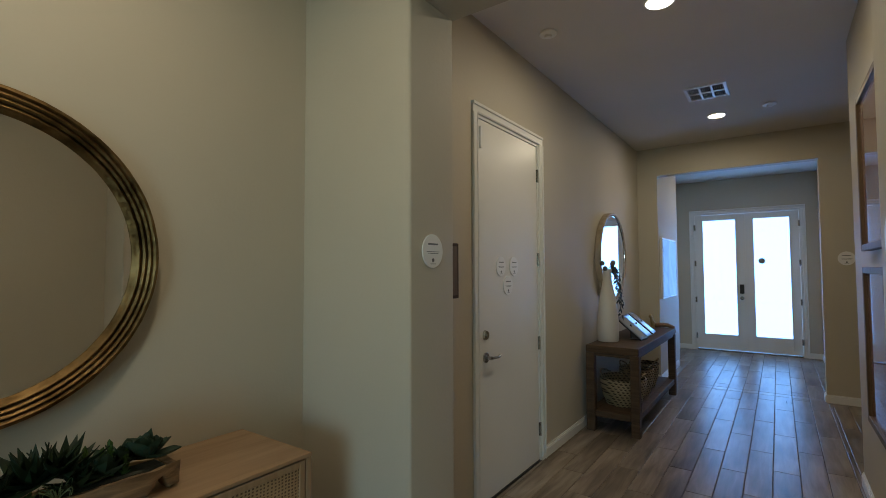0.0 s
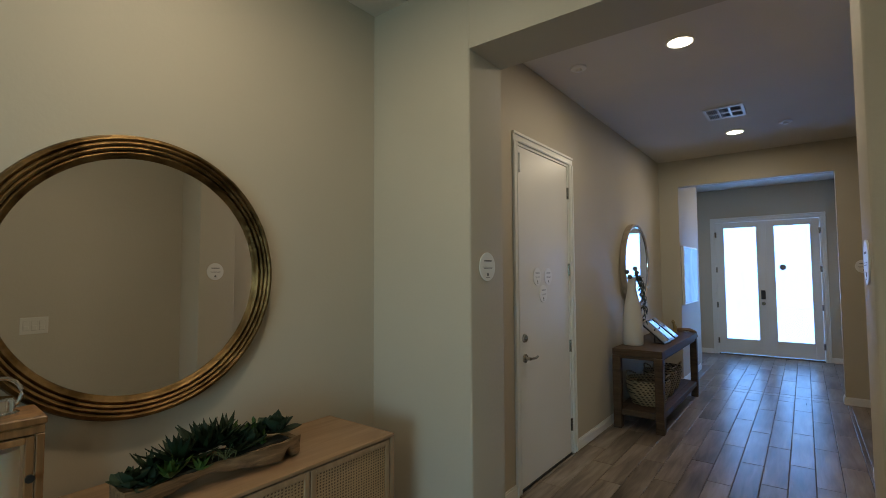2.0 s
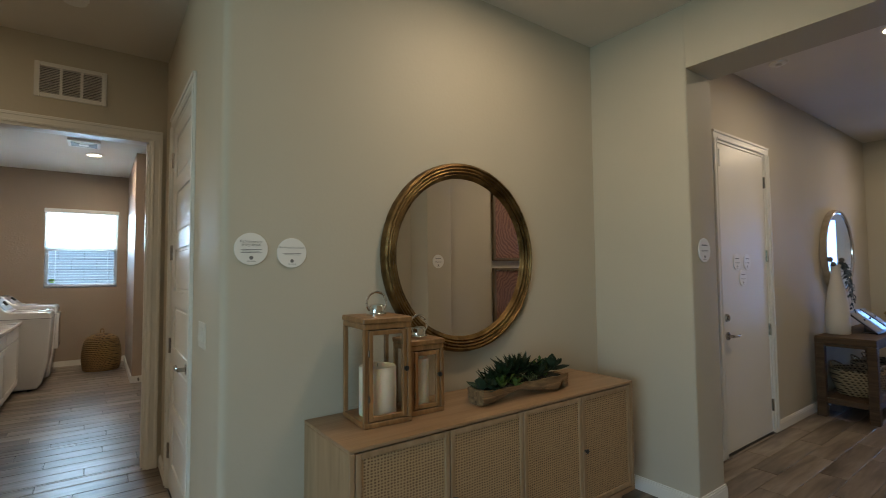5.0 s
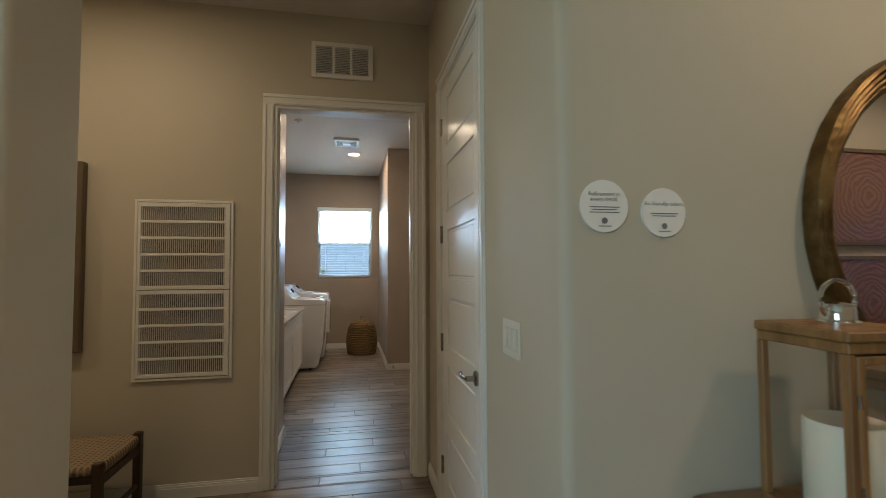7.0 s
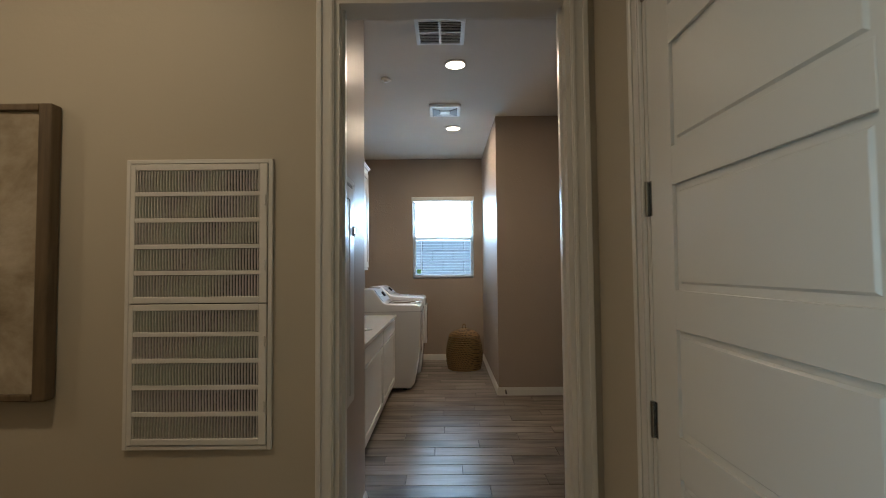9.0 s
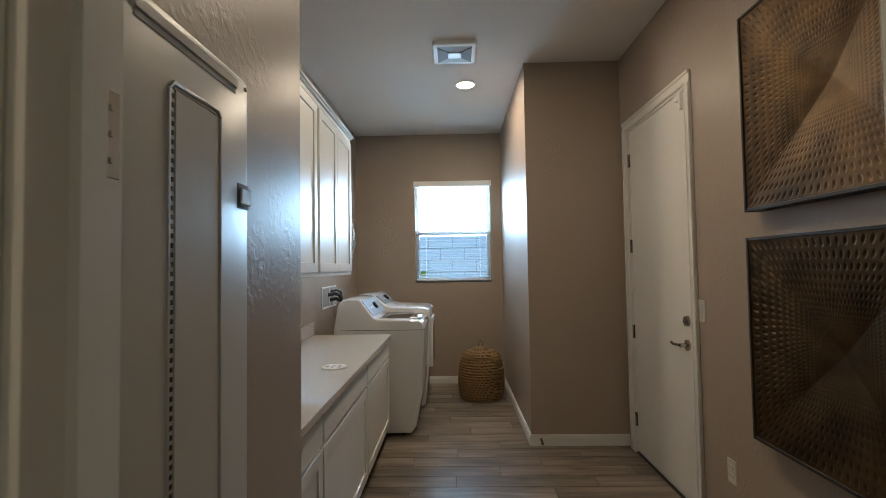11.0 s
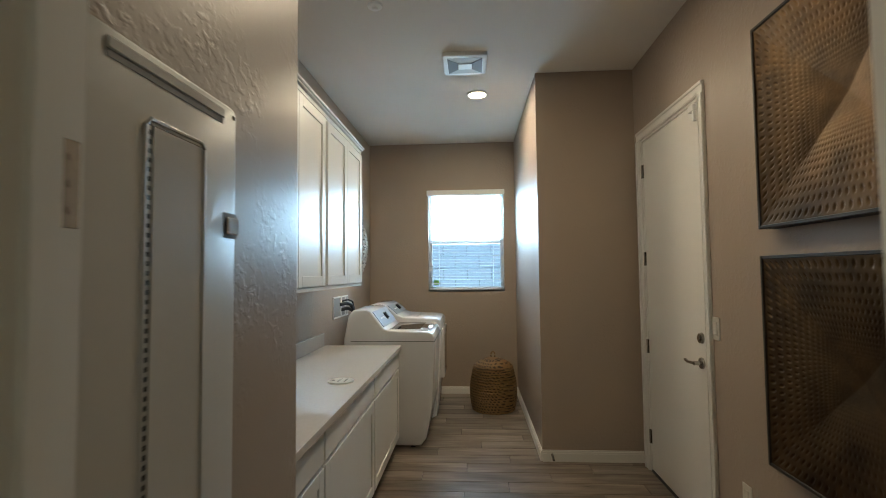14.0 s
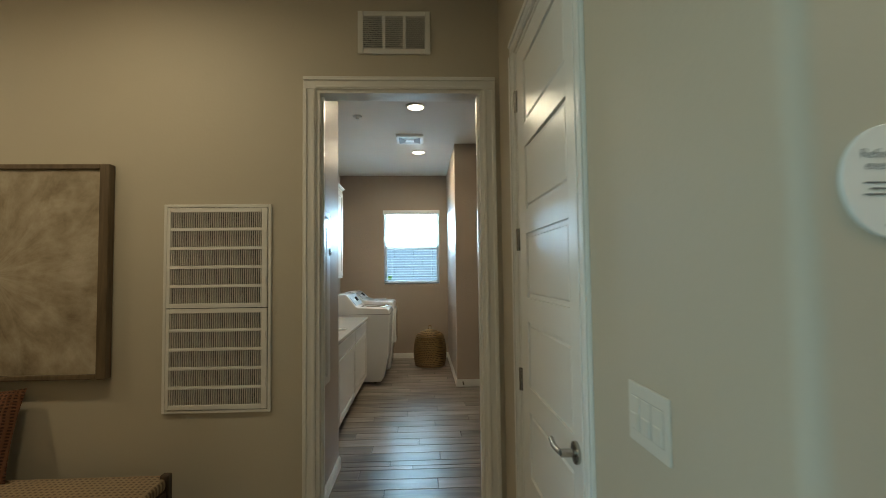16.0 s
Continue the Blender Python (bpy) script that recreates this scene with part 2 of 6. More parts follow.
def finish(name, bm, material, smooth=False):
    me = bpy.data.meshes.new(name)
    bm.to_mesh(me)
    bm.free()
    me.materials.append(material)
    if smooth:
        me.polygons.foreach_set("use_smooth", [True] * len(me.polygons))
        me.set_sharp_from_angle(angle=radians(38))
    return me


def part(name, bm, material, parent, label="", smooth=False, m=None):
    ob = new(name, finish(name, bm, material, smooth))
    ob.parent = parent
    if m is not None:
        ob.matrix_basis = m
    if label:
        ob["label"] = label
    return ob


def thing(name, m, label, category, group="", kind=""):
    ob = new(name)
    ob.empty_display_size = 0.1
    ob.matrix_basis = m
    return tagged(ob, label, category, group, kind)


def solid(name, bm, material, label, category="", kind="structure", smooth=False):
    return tagged(new(name, finish(name, bm, material, smooth)), label, category, "", kind)


# ---- the rooms ----
H = 3.04          # ceiling
HALL_L, HALL_R = -1.345, 0.60
MW = -1.75        # mirror wall
NY = 1.79         # wall with the hall opening
LW = -3.78        # laundry wall, passage side
PW = -0.67        # pantry wall


def wall_along_y(x0, x1, y0, y1, holes=(), bm=None, top=H):
    b = bm
    y = y0
    for a, c, z0, z1 in holes:
        b = bm_box(x0, x1, y, a, 0, top, bm=b)
        if z0 > 0:
            b = bm_box(x0, x1, a, c, 0, z0, bm=b)
        b = bm_box(x0, x1, a, c, z1, top, bm=b)
        y = c
    return bm_box(x0, x1, y, y1, 0, top, bm=b)


def wall_along_x(y0, y1, x0, x1, holes=(), bm=None, top=H):
    b = bm
    x = x0
    for a, c, z0, z1 in holes:
        b = bm_box(x, a, y0, y1, 0, top, bm=b)
        if z0 > 0:
            b = bm_box(a, c, y0, y1, 0, z0, bm=b)
        b = bm_box(a, c, y0, y1, z1, top, bm=b)
        x = c
    return bm_box(x, x1, y0, y1, 0, top, bm=b)


def rounded(bm, corners, r):
    """Round the upright edges that stand at the given plan corners."""
    es = [e for e in bm.edges if abs(e.verts[0].co.z - e.verts[1].co.z) > 1 and any(abs(v.co.x - cx) < 1e-3 and abs(v.co.y - cy) < 1e-3 for v in e.verts[:1] for cx, cy in corners)]
    bmesh.ops.bevel(bm, geom=es, offset=r, segments=5, affect="EDGES", profile=0.5)
    return bm


solid("floor", bm_box(-9.3, 3.7, -5.6, 10.3, -0.15, -0.006), GROUT, "dark grout bed under wood-look floor tiles", "floor")
solid("ceiling", bm_box(-9.3, 3.7, -5.6, 10.3, H, H + 0.15), CEIL, "smooth off-white painted drywall ceiling", "ceiling")
solid("wall_1", rounded(bm_box(MW - 0.12, MW, PW, NY, 0, H), [(MW, PW)], 0.035), WALL, "greige painted wall behind the sideboard", "wall", smooth=True)
PD0, PD1 = -3.345, -2.50    # pantry door
solid("wall_2", wall_along_x(PW, PW + 0.12, LW, MW - 0.12, [(PD0, PD1, 0, 2.43)]), WALL, "greige painted wall with the pantry door", "wall")
LD0, LD1 = -1.675, -0.765   # laundry doorway
b = wall_along_y(LW - 0.12, LW, -5.0, PW + 0.12, [(LD0, LD1, 0, 2.42)])
solid("wall_3", b, WALL, "greige painted wall with the laundry doorway", "wall")
solid("wall_4", rounded(bm_box(MW - 0.23, MW + 0.04, -5.0, -1.865, 0, H), [(MW + 0.04, -1.865), (MW - 0.23, -1.865)], 0.02), WALL, "greige painted wall end at the passage", "wall", smooth=True)
# wall with the hall opening
b = rounded(bm_box(MW - 0.12, -1.07, NY, 2.11, 0, H), [(-1.07, NY), (-1.07, 2.11)], 0.012)
solid("wall_5", b, WALL, "greige painted wall column at the hall opening", "wall", smooth=True)
solid("wall_6", rounded(bm_box(0.41, 0.95, NY, 2.11, 0, H), [(0.41, NY), (0.41, 2.11)], 0.012), WALL, "greige painted wall column at the hall opening", "wall", smooth=True)
solid("wall_7", bm_box(-1.07, 0.41, NY, 2.11, 2.642, H), WALL, "greige painted header over the hall opening", "wall")
# hall
GD0, GD1 = 2.785, 3.70
solid("wall_8", wall_along_y(HALL_L - 0.15, HALL_L, 2.11, 6.92, [(GD0, GD1, 0, 2.43)]), WALL, "greige painted hall wall with a door", "wall")
solid("wall_9", bm_box(HALL_R, HALL_R + 0.15, 2.11, 4.55, 0, H), WALL, "greige painted hall wall with carved panels", "wall")
solid("wall_10", wall_along_x(6.92, 7.06, HALL_L - 0.15, 2.6, [(-1.10, 0.56, 0, 2.675)]), WALL, "greige painted wall with the foyer opening", "wall")
solid("wall_11", wall_along_x(4.55, 4.67, HALL_R + 0.15, 2.6), WALL, "greige painted side wall off the hall", "wall")
solid("wall_12", bm_box(2.6, 2.72, 4.55, 7.06, 0, H), WALL, "greige painted end wall off the hall", "wall")
solid("wall_13", bm_box(-1.22, -1.10, 7.06, 8.35, 0, H), WALL, "greige painted foyer wall with a picture", "wall")
solid("wall_14", bm_box(-1.62, -1.50, 8.35, 9.98, 0, H), WALL, "greige painted foyer side wall", "wall")
solid("wall_15", bm_box(-1.50, -1.22, 8.23, 8.35, 0, H), WALL, "greige painted foyer return", "wall")
solid("wall_16", bm_box(0.72, 0.84, 7.06, 9.98, 0, H), WALL, "greige painted foyer side wall", "wall")
FD0, FD1 = -1.08, 0.485
solid("wall_17", wall_along_x(9.98, 10.13, -1.62, 0.84, [(FD0, FD1, 0, 2.44)]), WALL, "greige painted wall with the front doors", "wall")
# laundry
solid("wall_18", wall_along_y(-9.28, -9.13, -2.6, -0.69, [(-1.748, -0.825, 1.228, 2.445)]), TAUPE, "taupe painted laundry wall with the window", "wall")
solid("wall_19", bm_box(-9.13, -7.13, -0.69, 0.19, 0, H), TAUPE, "taupe painted boxed-out laundry wall", "wall")
ED0, ED1 = -6.99, -6.08
solid("wall_20", wall_along_x(0.07, 0.19, -7.13, LW - 0.12, [(ED0, ED1, 0, 2.44)]), TAUPE, "taupe painted laundry wall with an exit door", "wall")
solid("wall_21", rounded(bm_box(-4.772, LW - 0.12, -2.60, -1.73, 0, H), [(-4.772, -1.73)], 0.01), TAUPE, "taupe trowel-textured wall with the electrical panel", "wall", smooth=True)
solid("wall_22", bm_box(-9.13, -4.772, -2.60, -2.47, 0, H), TAUPE, "taupe painted laundry wall behind the cabinets", "wall")
solid("wall_23", wall_along_y(LW - 0.125, LW - 0.12, -1.73, 0.07, [(LD0, LD1, 0, 2.42)]), TAUPE, "taupe painted inner face beside the doorway", "wall")
# the rest of the open room behind
solid("wall_24", bm_box(0.74, 0.86, -1.2, NY, 0, H), WALL, "greige painted wall with a light switch", "wall")
solid("wall_25", wall_along_x(-5.12, -5.0, LW, 3.5, [(0.5, 2.7, 0.1, 2.5)]), WALL, "greige painted wall with a wide window", "wall")
solid("wall_26", bm_box(3.5, 3.62, -5.12, -1.2, 0, H), WALL, "greige painted end wall", "wall")
solid("wall_27", bm_box(0.86, 3.62, -1.2, -1.08, 0, H), WALL, "greige painted wall", "wall")


def base_run(segs, name="baseboard"):
    """Baseboards: (x0, y0, x1, y1, nx, ny) along a wall foot, with the outward side."""
    b = None
    for x0, y0, x1, y1, nx, ny in segs:
        for h, d in ((0.062, 0.015), (0.075, 0.012), (0.085, 0.007)):
            z0 = {0.062: 0, 0.075: 0.062, 0.085: 0.075}[h]
            b = bm_box(min(x0, x1) + min(0, nx * d), max(x0, x1) + max(0, nx * d), min(y0, y1) + min(0, ny * d), max(y0, y1) + max(0, ny * d), z0, h, bm=b)
    return solid(name, b, WHITE, "white painted baseboard along the wall", "baseboard")


CW = 0.068   # casing width
base_run([(LW, -5.0, LW, LD0 - CW, 1, 0)])
base_run([(MW, PW + 0.03, MW, NY, 1, 0), (MW, NY, -1.07, NY, 0, -1), (-1.07, NY, -1.07, 2.11, 1, 0)])
base_run([(HALL_L, 2.11, HALL_L, GD0 - CW, 1, 0), (HALL_L, GD1 + CW, HALL_L, 6.92, 1, 0), (HALL_L, 6.92, -1.10, 6.92, 0, -1)])
base_run([(0.56, 6.92, 2.6, 6.92, 0, -1), (0.56, 6.92, 0.56, 7.06, -1, 0), (HALL_R, 2.11, HALL_R, 4.55, -1, 0), (-1.10, 6.92, -1.10, 8.2, 1, 0)])
base_run([(-1.5, 9.98, FD0 - CW, 9.98, 0, -1), (FD1 + CW, 9.98, 0.72, 9.98, 0, -1), (0.72, 7.06, 0.72, 9.98, -1, 0)])
base_run([(LW - 0.005 + 0.005, PW, PD0 - CW, PW, 0, -1), (PD1 + CW, PW, MW - 0.04, PW, 0, -1)])
base_run([(-9.13, -2.47, -9.13, -0.69, 1, 0), (-9.13, -0.69, -7.13, -0.69, 0, -1), (-7.13, -0.69, -7.13, 0.07, 1, 0), (ED1 + CW, 0.07, LW - 0.13, 0.07, 0, -1), (-4.772, -1.73, LW - 0.13, -1.73, 0, 1)])
base_run([(MW + 0.04, -5.0, MW + 0.04, -1.89, 1, 0), (MW - 0.21, -1.865, MW + 0.02, -1.865, 0, 1), (0.74, -1.2, 0.74, NY, -1, 0), (0.41, NY, 0.74, NY, 0, -1)])


def casing(parent, w, h, cw=CW, y=0.0):
    """Moulded casing round an opening of w by h, centred on local x, standing forward of y towards -y."""
    for name, x0, x1, z0, z1, out in (("casing_side", -w / 2 - cw, -w / 2, 0, h, -1), ("casing_side", w / 2, w / 2 + cw, 0, h, 1)):
        b = bm_box(x0, x1, y - 0.012, y, z0, z1, 0.002)
        e0, e1 = (x0, x0 + 0.022) if out < 0 else (x1 - 0.022, x1)
        b = bm_box(e0, e1, y - 0.02, y - 0.0121, z0, z1, 0.003, bm=b)
        e0, e1 = (x1 - 0.018, x1 - 0.006) if out < 0 else (x0 + 0.006, x0 + 0.018)
        b = bm_box(e0, e1, y - 0.016, y - 0.0121, z0, z1, 0.0015, bm=b)
        part(name, b, WHITE, parent)
    b = bm_box(-w / 2 - cw, w / 2 + cw, y - 0.012, y, h, h + cw, 0.002)
    b = bm_box(-w / 2 - cw, w / 2 + cw, y - 0.02, y - 0.0121, h + cw - 0.022, h + cw, 0.003, bm=b)
    b = bm_box(-w / 2, w / 2, y - 0.016, y - 0.0121, h + 0.006, h + 0.018, 0.0015, bm=b)
    part("casing_head", b, WHITE, parent)


def jamb(parent, w, h, depth, t=0.018):
    part("jamb", bm_box(-w / 2, -w / 2 + t, 0, depth, 0, h), WHITE, parent)
    part("jamb", bm_box(w / 2 - t, w / 2, 0, depth, 0, h), WHITE, parent)
    part("jamb_head", bm_box(-w / 2 + t, w / 2 - t, 0, depth, h - t, h), WHITE, parent)


def hinge(parent, x, y, z):
    b = bm_cyl(0.0065, z - 0.05, z + 0.05, 10)
    bmesh.ops.translate(b, vec=(x, y, 0), verts=b.verts[:])
    b = bm_box(x - 0.018, x + 0.018, y + 0.004, y + 0.007, z - 0.05, z + 0.05, bm=b)
    part("hinge", b, NICKEL, parent, "satin nickel butt hinge")


def lever(parent, x, y, z, side, bolt=True):
    """Lever handle on the face y; side: the way the lever points along x."""
    up = Matrix.Translation((x, y, z)) @ Matrix.Rotation(radians(90), 4, "X")
    b = bm_cyl(0.032, 0, 0.012, 28, m=up, bev=0.003)
    b = bm_cyl(0.012, 0.012, 0.05, 16, m=up, bm=b)
    pts = [(x, y - 0.048, z), (x + side * 0.03, y - 0.052, z), (x + side * 0.075, y - 0.05, z - 0.004), (x + side * 0.115, y - 0.046, z + 0.002)]
    b = bm_tube(pts, 0.0085, 10, bm=b)
    part("door_handle", b, NICKEL, parent, "satin nickel lever handle", True)
    if bolt:
        up = Matrix.Translation((x, y, z + 0.14)) @ Matrix.Rotation(radians(90), 4, "X")
        b = bm_cyl(0.032, 0, 0.014, 28, r2=0.027, m=up)
        b = bm_cyl(0.014, 0.014, 0.022, 16, m=up, bm=b)
        part("deadbolt", b, NICKEL, parent, "satin nickel deadbolt", True)


# hall door: plain flush slab, hinges at the far side
d = thing("door_1", pose(HALL_L, (GD0 + GD1) / 2, 0, 0, 0, 90), "closed flush white painted door in the hall", "door", kind="structure")
w1 = GD1 - GD0
casing(d, w1, 2.43)
jamb(d, w1, 2.43, 0.15)
part("slab", bm_box(-w1 / 2 + 0.021, w1 / 2 - 0.021, 0.006, 0.05, 0.012, 2.409, 0.002), WHITE, d)
for z in (0.24, 0.89, 1.53, 2.18):
    hinge(d, w1 / 2 - 0.016, -0.003, z)
lever(d, -w1 / 2 + 0.09, 0.006, 0.90, 1)
# black bar is the threshold and paints the dark gap under the slab
part("gap_threshold", bm_box(-w1 / 2 + 0.02, w1 / 2 - 0.02, -0.002, 0.14, 0.0, 0.011), BLACK, d, "threshold with the dark gap under the door painted black")
part("door_latch", bm_box(-w1 / 2 + 0.025, -w1 / 2 + 0.045, -0.012, 0.006, 2.22, 2.36, 0.004), PLASTIC, d, "white door contact near the top")

# front doors
d = thing("door_2", pose((FD0 + FD1) / 2, 9.98, 0), "pair of closed white front doors with frosted glass", "door", kind="structure")
wf = FD1 - FD0
casing(d, wf, 2.44)
jamb(d, wf, 2.44, 0.15)
for s in (-1, 1):
    x0, x1 = (-wf / 2 + 0.02, -0.004) if s < 0 else (0.004, wf / 2 - 0.02)
    g0, g1 = x0 + 0.115, x1 - 0.115
    b = bm_box(x0, g0, 0.004, 0.048, 0.03, 2.418, 0.002)
    b = bm_box(g1, x1, 0.004, 0.048, 0.03, 2.418, 0.002, bm=b)
    b = bm_box(g0, g1, 0.004, 0.048, 0.03, 0.28, 0.002, bm=b)
    b = bm_box(g0, g1, 0.004, 0.048, 2.33, 2.418, 0.002, bm=b)
    leaf = part("leaf", b, WHITE, d)
    b = None
    for a0, a1, c0, c1 in ((g0, g0 + 0.014, 0.28, 2.33), (g1 - 0.014, g1, 0.28, 2.33), (g0, g1, 0.28, 0.294), (g0, g1, 2.316, 2.33)):
        b = bm_box(a0, a1, -0.002, 0.03, c0, c1, 0.002, bm=b)
    part("glazing_bead", b, WHITE, leaf)
    pane = part("pane", bm_box(g0 + 0.003, g1 - 0.003, 0.022, 0.028, 0.283, 2.327), GLASS, leaf, "frosted glass bright with daylight")
    pane.visible_shadow = False
    for z in (0.25, 0.9, 1.55, 2.2):
        hinge(d, s * (wf / 2 - 0.014), -0.004, z)
part("threshold", bm_box(-wf / 2 + 0.02, wf / 2 - 0.02, -0.03, 0.1, 0.0, 0.026, 0.003), NICKEL, d, "metal door threshold")
part("astragal", bm_box(-0.018, 0.012, -0.006, 0.0035, 0.03, 2.41, 0.002), WHITE, d)
b = bm_turn([(0.03, 0), (0.03, 0.008), (0.013, 0.012), (0.013, 0.035), (0.028, 0.042), (0.03, 0.056), (0.018, 0.066)], 24, m=Matrix.Translation((-0.055, 0.004, 0.945)) @ Matrix.Rotation(radians(90), 4, "X"))
part("door_knob", b, NICKEL, d, "satin nickel round knob", True)
b = bm_box(-0.088, -0.022, -0.026, 0.004, 1.02, 1.18, 0.008, 2)
part("keypad_lock", b, BLACK, d, "black keypad deadbolt")
solid("backdrop", bm_box(-2.2, 1.6, 10.6, 10.62, -0.1, 3.2), OUTDOOR, "bright hazy daylight beyond the front doors", "backdrop")

# pantry door: six stacked raised panels, hinges at the laundry side
d = thing("door_3", pose((PD0 + PD1) / 2, PW, 0), "closed white six-panel pantry door", "door", kind="structure")
wp = PD1 - PD0
casing(d, wp, 2.43)
jamb(d, wp, 2.43, 0.12)
x0, x1 = -wp / 2 + 0.02, wp / 2 - 0.02
b = bm_box(x0, x1, 0.012, 0.04, 0.012, 2.41)
SL, SR = 0.128, 0.098      # stiles
b = bm_box(x0, x0 + SL, 0.002, 0.0119, 0.012, 2.41, 0.001, bm=b)
b = bm_box(x1 - SR, x1, 0.002, 0.0119, 0.012, 2.41, 0.001, bm=b)
n, rail, low, ph = 6, 0.101, 0.182, 0.27
z = 0.012 + low
b = bm_box(x0 + SL, x1 - SR, 0.002, 0.0119, 0.012, z, 0.001, bm=b)
tops = []
for i in range(n):
    tops.append((z, z + ph))
    b = bm_box(x0 + SL, x1 - SR, 0.002, 0.0119, z + ph, 2.41 if i == n - 1 else z + ph + rail, 0.001, bm=b)
    z += ph + rail
slab = part("slab", b, WHITE, d)
for a, c in tops:
    q = bm_box(x0 + SL + 0.008, x1 - SR - 0.008, 0.0065, 0.0121, a + 0.008, c - 0.008)
    bmesh.ops.bevel(q, geom=[e for e in q.edges if all(v.co.y < 0.007 for v in e.verts)], offset=0.014, offset_type="OFFSET", segments=1, affect="EDGES")
    for v in q.verts:
        if v.co.y < 0.0066 and (abs(v.co.x - (x0 + SL + 0.008)) < 1e-4 or abs(v.co.x - (x1 - SR - 0.008)) < 1e-4 or abs(v.co.z - a - 0.008) < 1e-4 or abs(v.co.z - c + 0.008) < 1e-4):
            v.co.y = 0.011
    part("panel", q, WHITE, slab)
for z in (0.25, 0.94, 1.56, 2.19):
    hinge(d, -wp / 2 + 0.012, -0.004, z)
lever(d, wp / 2 - 0.08, 0.002, 0.90, -1, False)

# laundry exit door
d = thing("door_4", pose((ED0 + ED1) / 2, 0.07, 0), "closed flush white painted exit door in the laundry", "door", kind="structure")
we = ED1 - ED0
casing(d, we, 2.43)
jamb(d, we, 2.43, 0.12)
part("slab", bm_box(-we / 2 + 0.021, we / 2 - 0.021, 0.006, 0.05, 0.014, 2.409, 0.002), WHITE, d)
for z in (0.25, 0.90, 1.54, 2.19):
    hinge(d, -we / 2 + 0.016, -0.003, z)
lever(d, we / 2 - 0.075, 0.006, 0.93, -1)
# threshold bar, black so that it also paints the gap's darkness
part("gap_threshold", bm_box(-we / 2 + 0.02, we / 2 - 0.02, -0.002, 0.11, 0.0, 0.013), BLACK, d, "threshold with the dark gap under the door painted black")
b = bm_box(we / 2 - 0.10, we / 2 - 0.03, -0.018, 0.006, 2.36, 2.40, 0.004)
part("door_contact", bm_box(we / 2 - 0.05, we / 2 - 0.03, -0.018, 0.006, 2.30, 2.36, 0.004, bm=b), PLASTIC, d)

# laundry doorway trim
d = thing("trim", pose(LW, (LD0 + LD1) / 2, 0, 0, 0, 90), "white moulded casing round the open laundry doorway", "door frame", kind="structure")
casing(d, LD1 - LD0, 2.42)
jamb(d, LD1 - LD0, 2.42, 0.125)
for s in (-1, 1):
    part("stop", bm_box(s * (LD1 - LD0) / 2 - s * 0.018, s * (LD1 - LD0) / 2 - s * 0.03, 0.05, 0.085, 0, 2.402), WHITE, d)

# ---- more materials ----


def weave(name, dark, light, u=90.0, v=90.0, rough=0.7, relief=0.002, a1="X", a2="Z"):
    """Woven strands crossing along two axes."""
    m = mat(name, light, rough)
    c = coords(m)
    outs = []
    for ax, s in ((a1, u), (a2, v)):
        w = nd(m, "ShaderNodeTexWave", Scale=s, Distortion=1.2, Detail=1.0)
        w.bands_direction = ax
        ln(m, c, w.inputs["Vector"])
        outs.append(w.outputs["Fac"])
    mx = m.node_tree.nodes.new("ShaderNodeMath")
    mx.operation = "MAXIMUM"
    ln(m, outs[0], mx.inputs[0])
    ln(m, outs[1], mx.inputs[1])
    n = nd(m, "ShaderNodeTexNoise", Scale=9.0, Detail=3.0)
    ln(m, c, n.inputs["Vector"])
    ad = m.node_tree.nodes.new("ShaderNodeMath")
    ad.operation = "MULTIPLY_ADD"
    ad.inputs[1].default_value, ad.inputs[2].default_value = 0.45, -0.2
    ln(m, n.outputs["Fac"], ad.inputs[0])
    sm = m.node_tree.nodes.new("ShaderNodeMath")
    ln(m, mx.outputs[0], sm.inputs[0])
    ln(m, ad.outputs[0], sm.inputs[1])
    ln(m, ramp(m, sm.outputs[0], [(0.3, dark), (0.75, light)]), bsdf(m).inputs["Base Color"])
    bump(m, mx.outputs[0], 0.8, relief)
    return m


CANE = weave("cane_webbing", (0.13, 0.072, 0.034), (0.44, 0.29, 0.155), 22, 27, 0.6, 0.002)
for wave_node in CANE.node_tree.nodes:
    if wave_node.type == "TEX_WAVE":
        wave_node.inputs["Distortion"].default_value = 2.6
        wave_node.inputs["Detail"].default_value = 2.0
        wave_node.inputs["Detail Scale"].default_value = 1.2
    if wave_node.type == "TEX_NOISE":
        wave_node.inputs["Scale"].default_value = 16.0
ROPE = weave("woven_rope_seat", (0.17, 0.115, 0.068), (0.35, 0.26, 0.165), 12, 12, 0.8, 0.006, "X", "Y")
SEAGRASS = weave("woven_seagrass", (0.055, 0.027, 0.008), (0.25, 0.145, 0.055), 15, 12, 0.7, 0.005, "DIAGONAL", "Z")
for wave_node in SEAGRASS.node_tree.nodes:
    if wave_node.type == "TEX_WAVE":
        wave_node.inputs["Distortion"].default_value = 4.5
RUSH = weave("pale_split_rattan", (0.04, 0.027, 0.014), (0.29, 0.225, 0.14), 13, 13, 0.7, 0.008, "DIAGONAL", "Z")
PILLOW = weave("rust_woven_cloth", (0.055, 0.02, 0.011), (0.17, 0.068, 0.034), 17, 21, 0.9, 0.007)

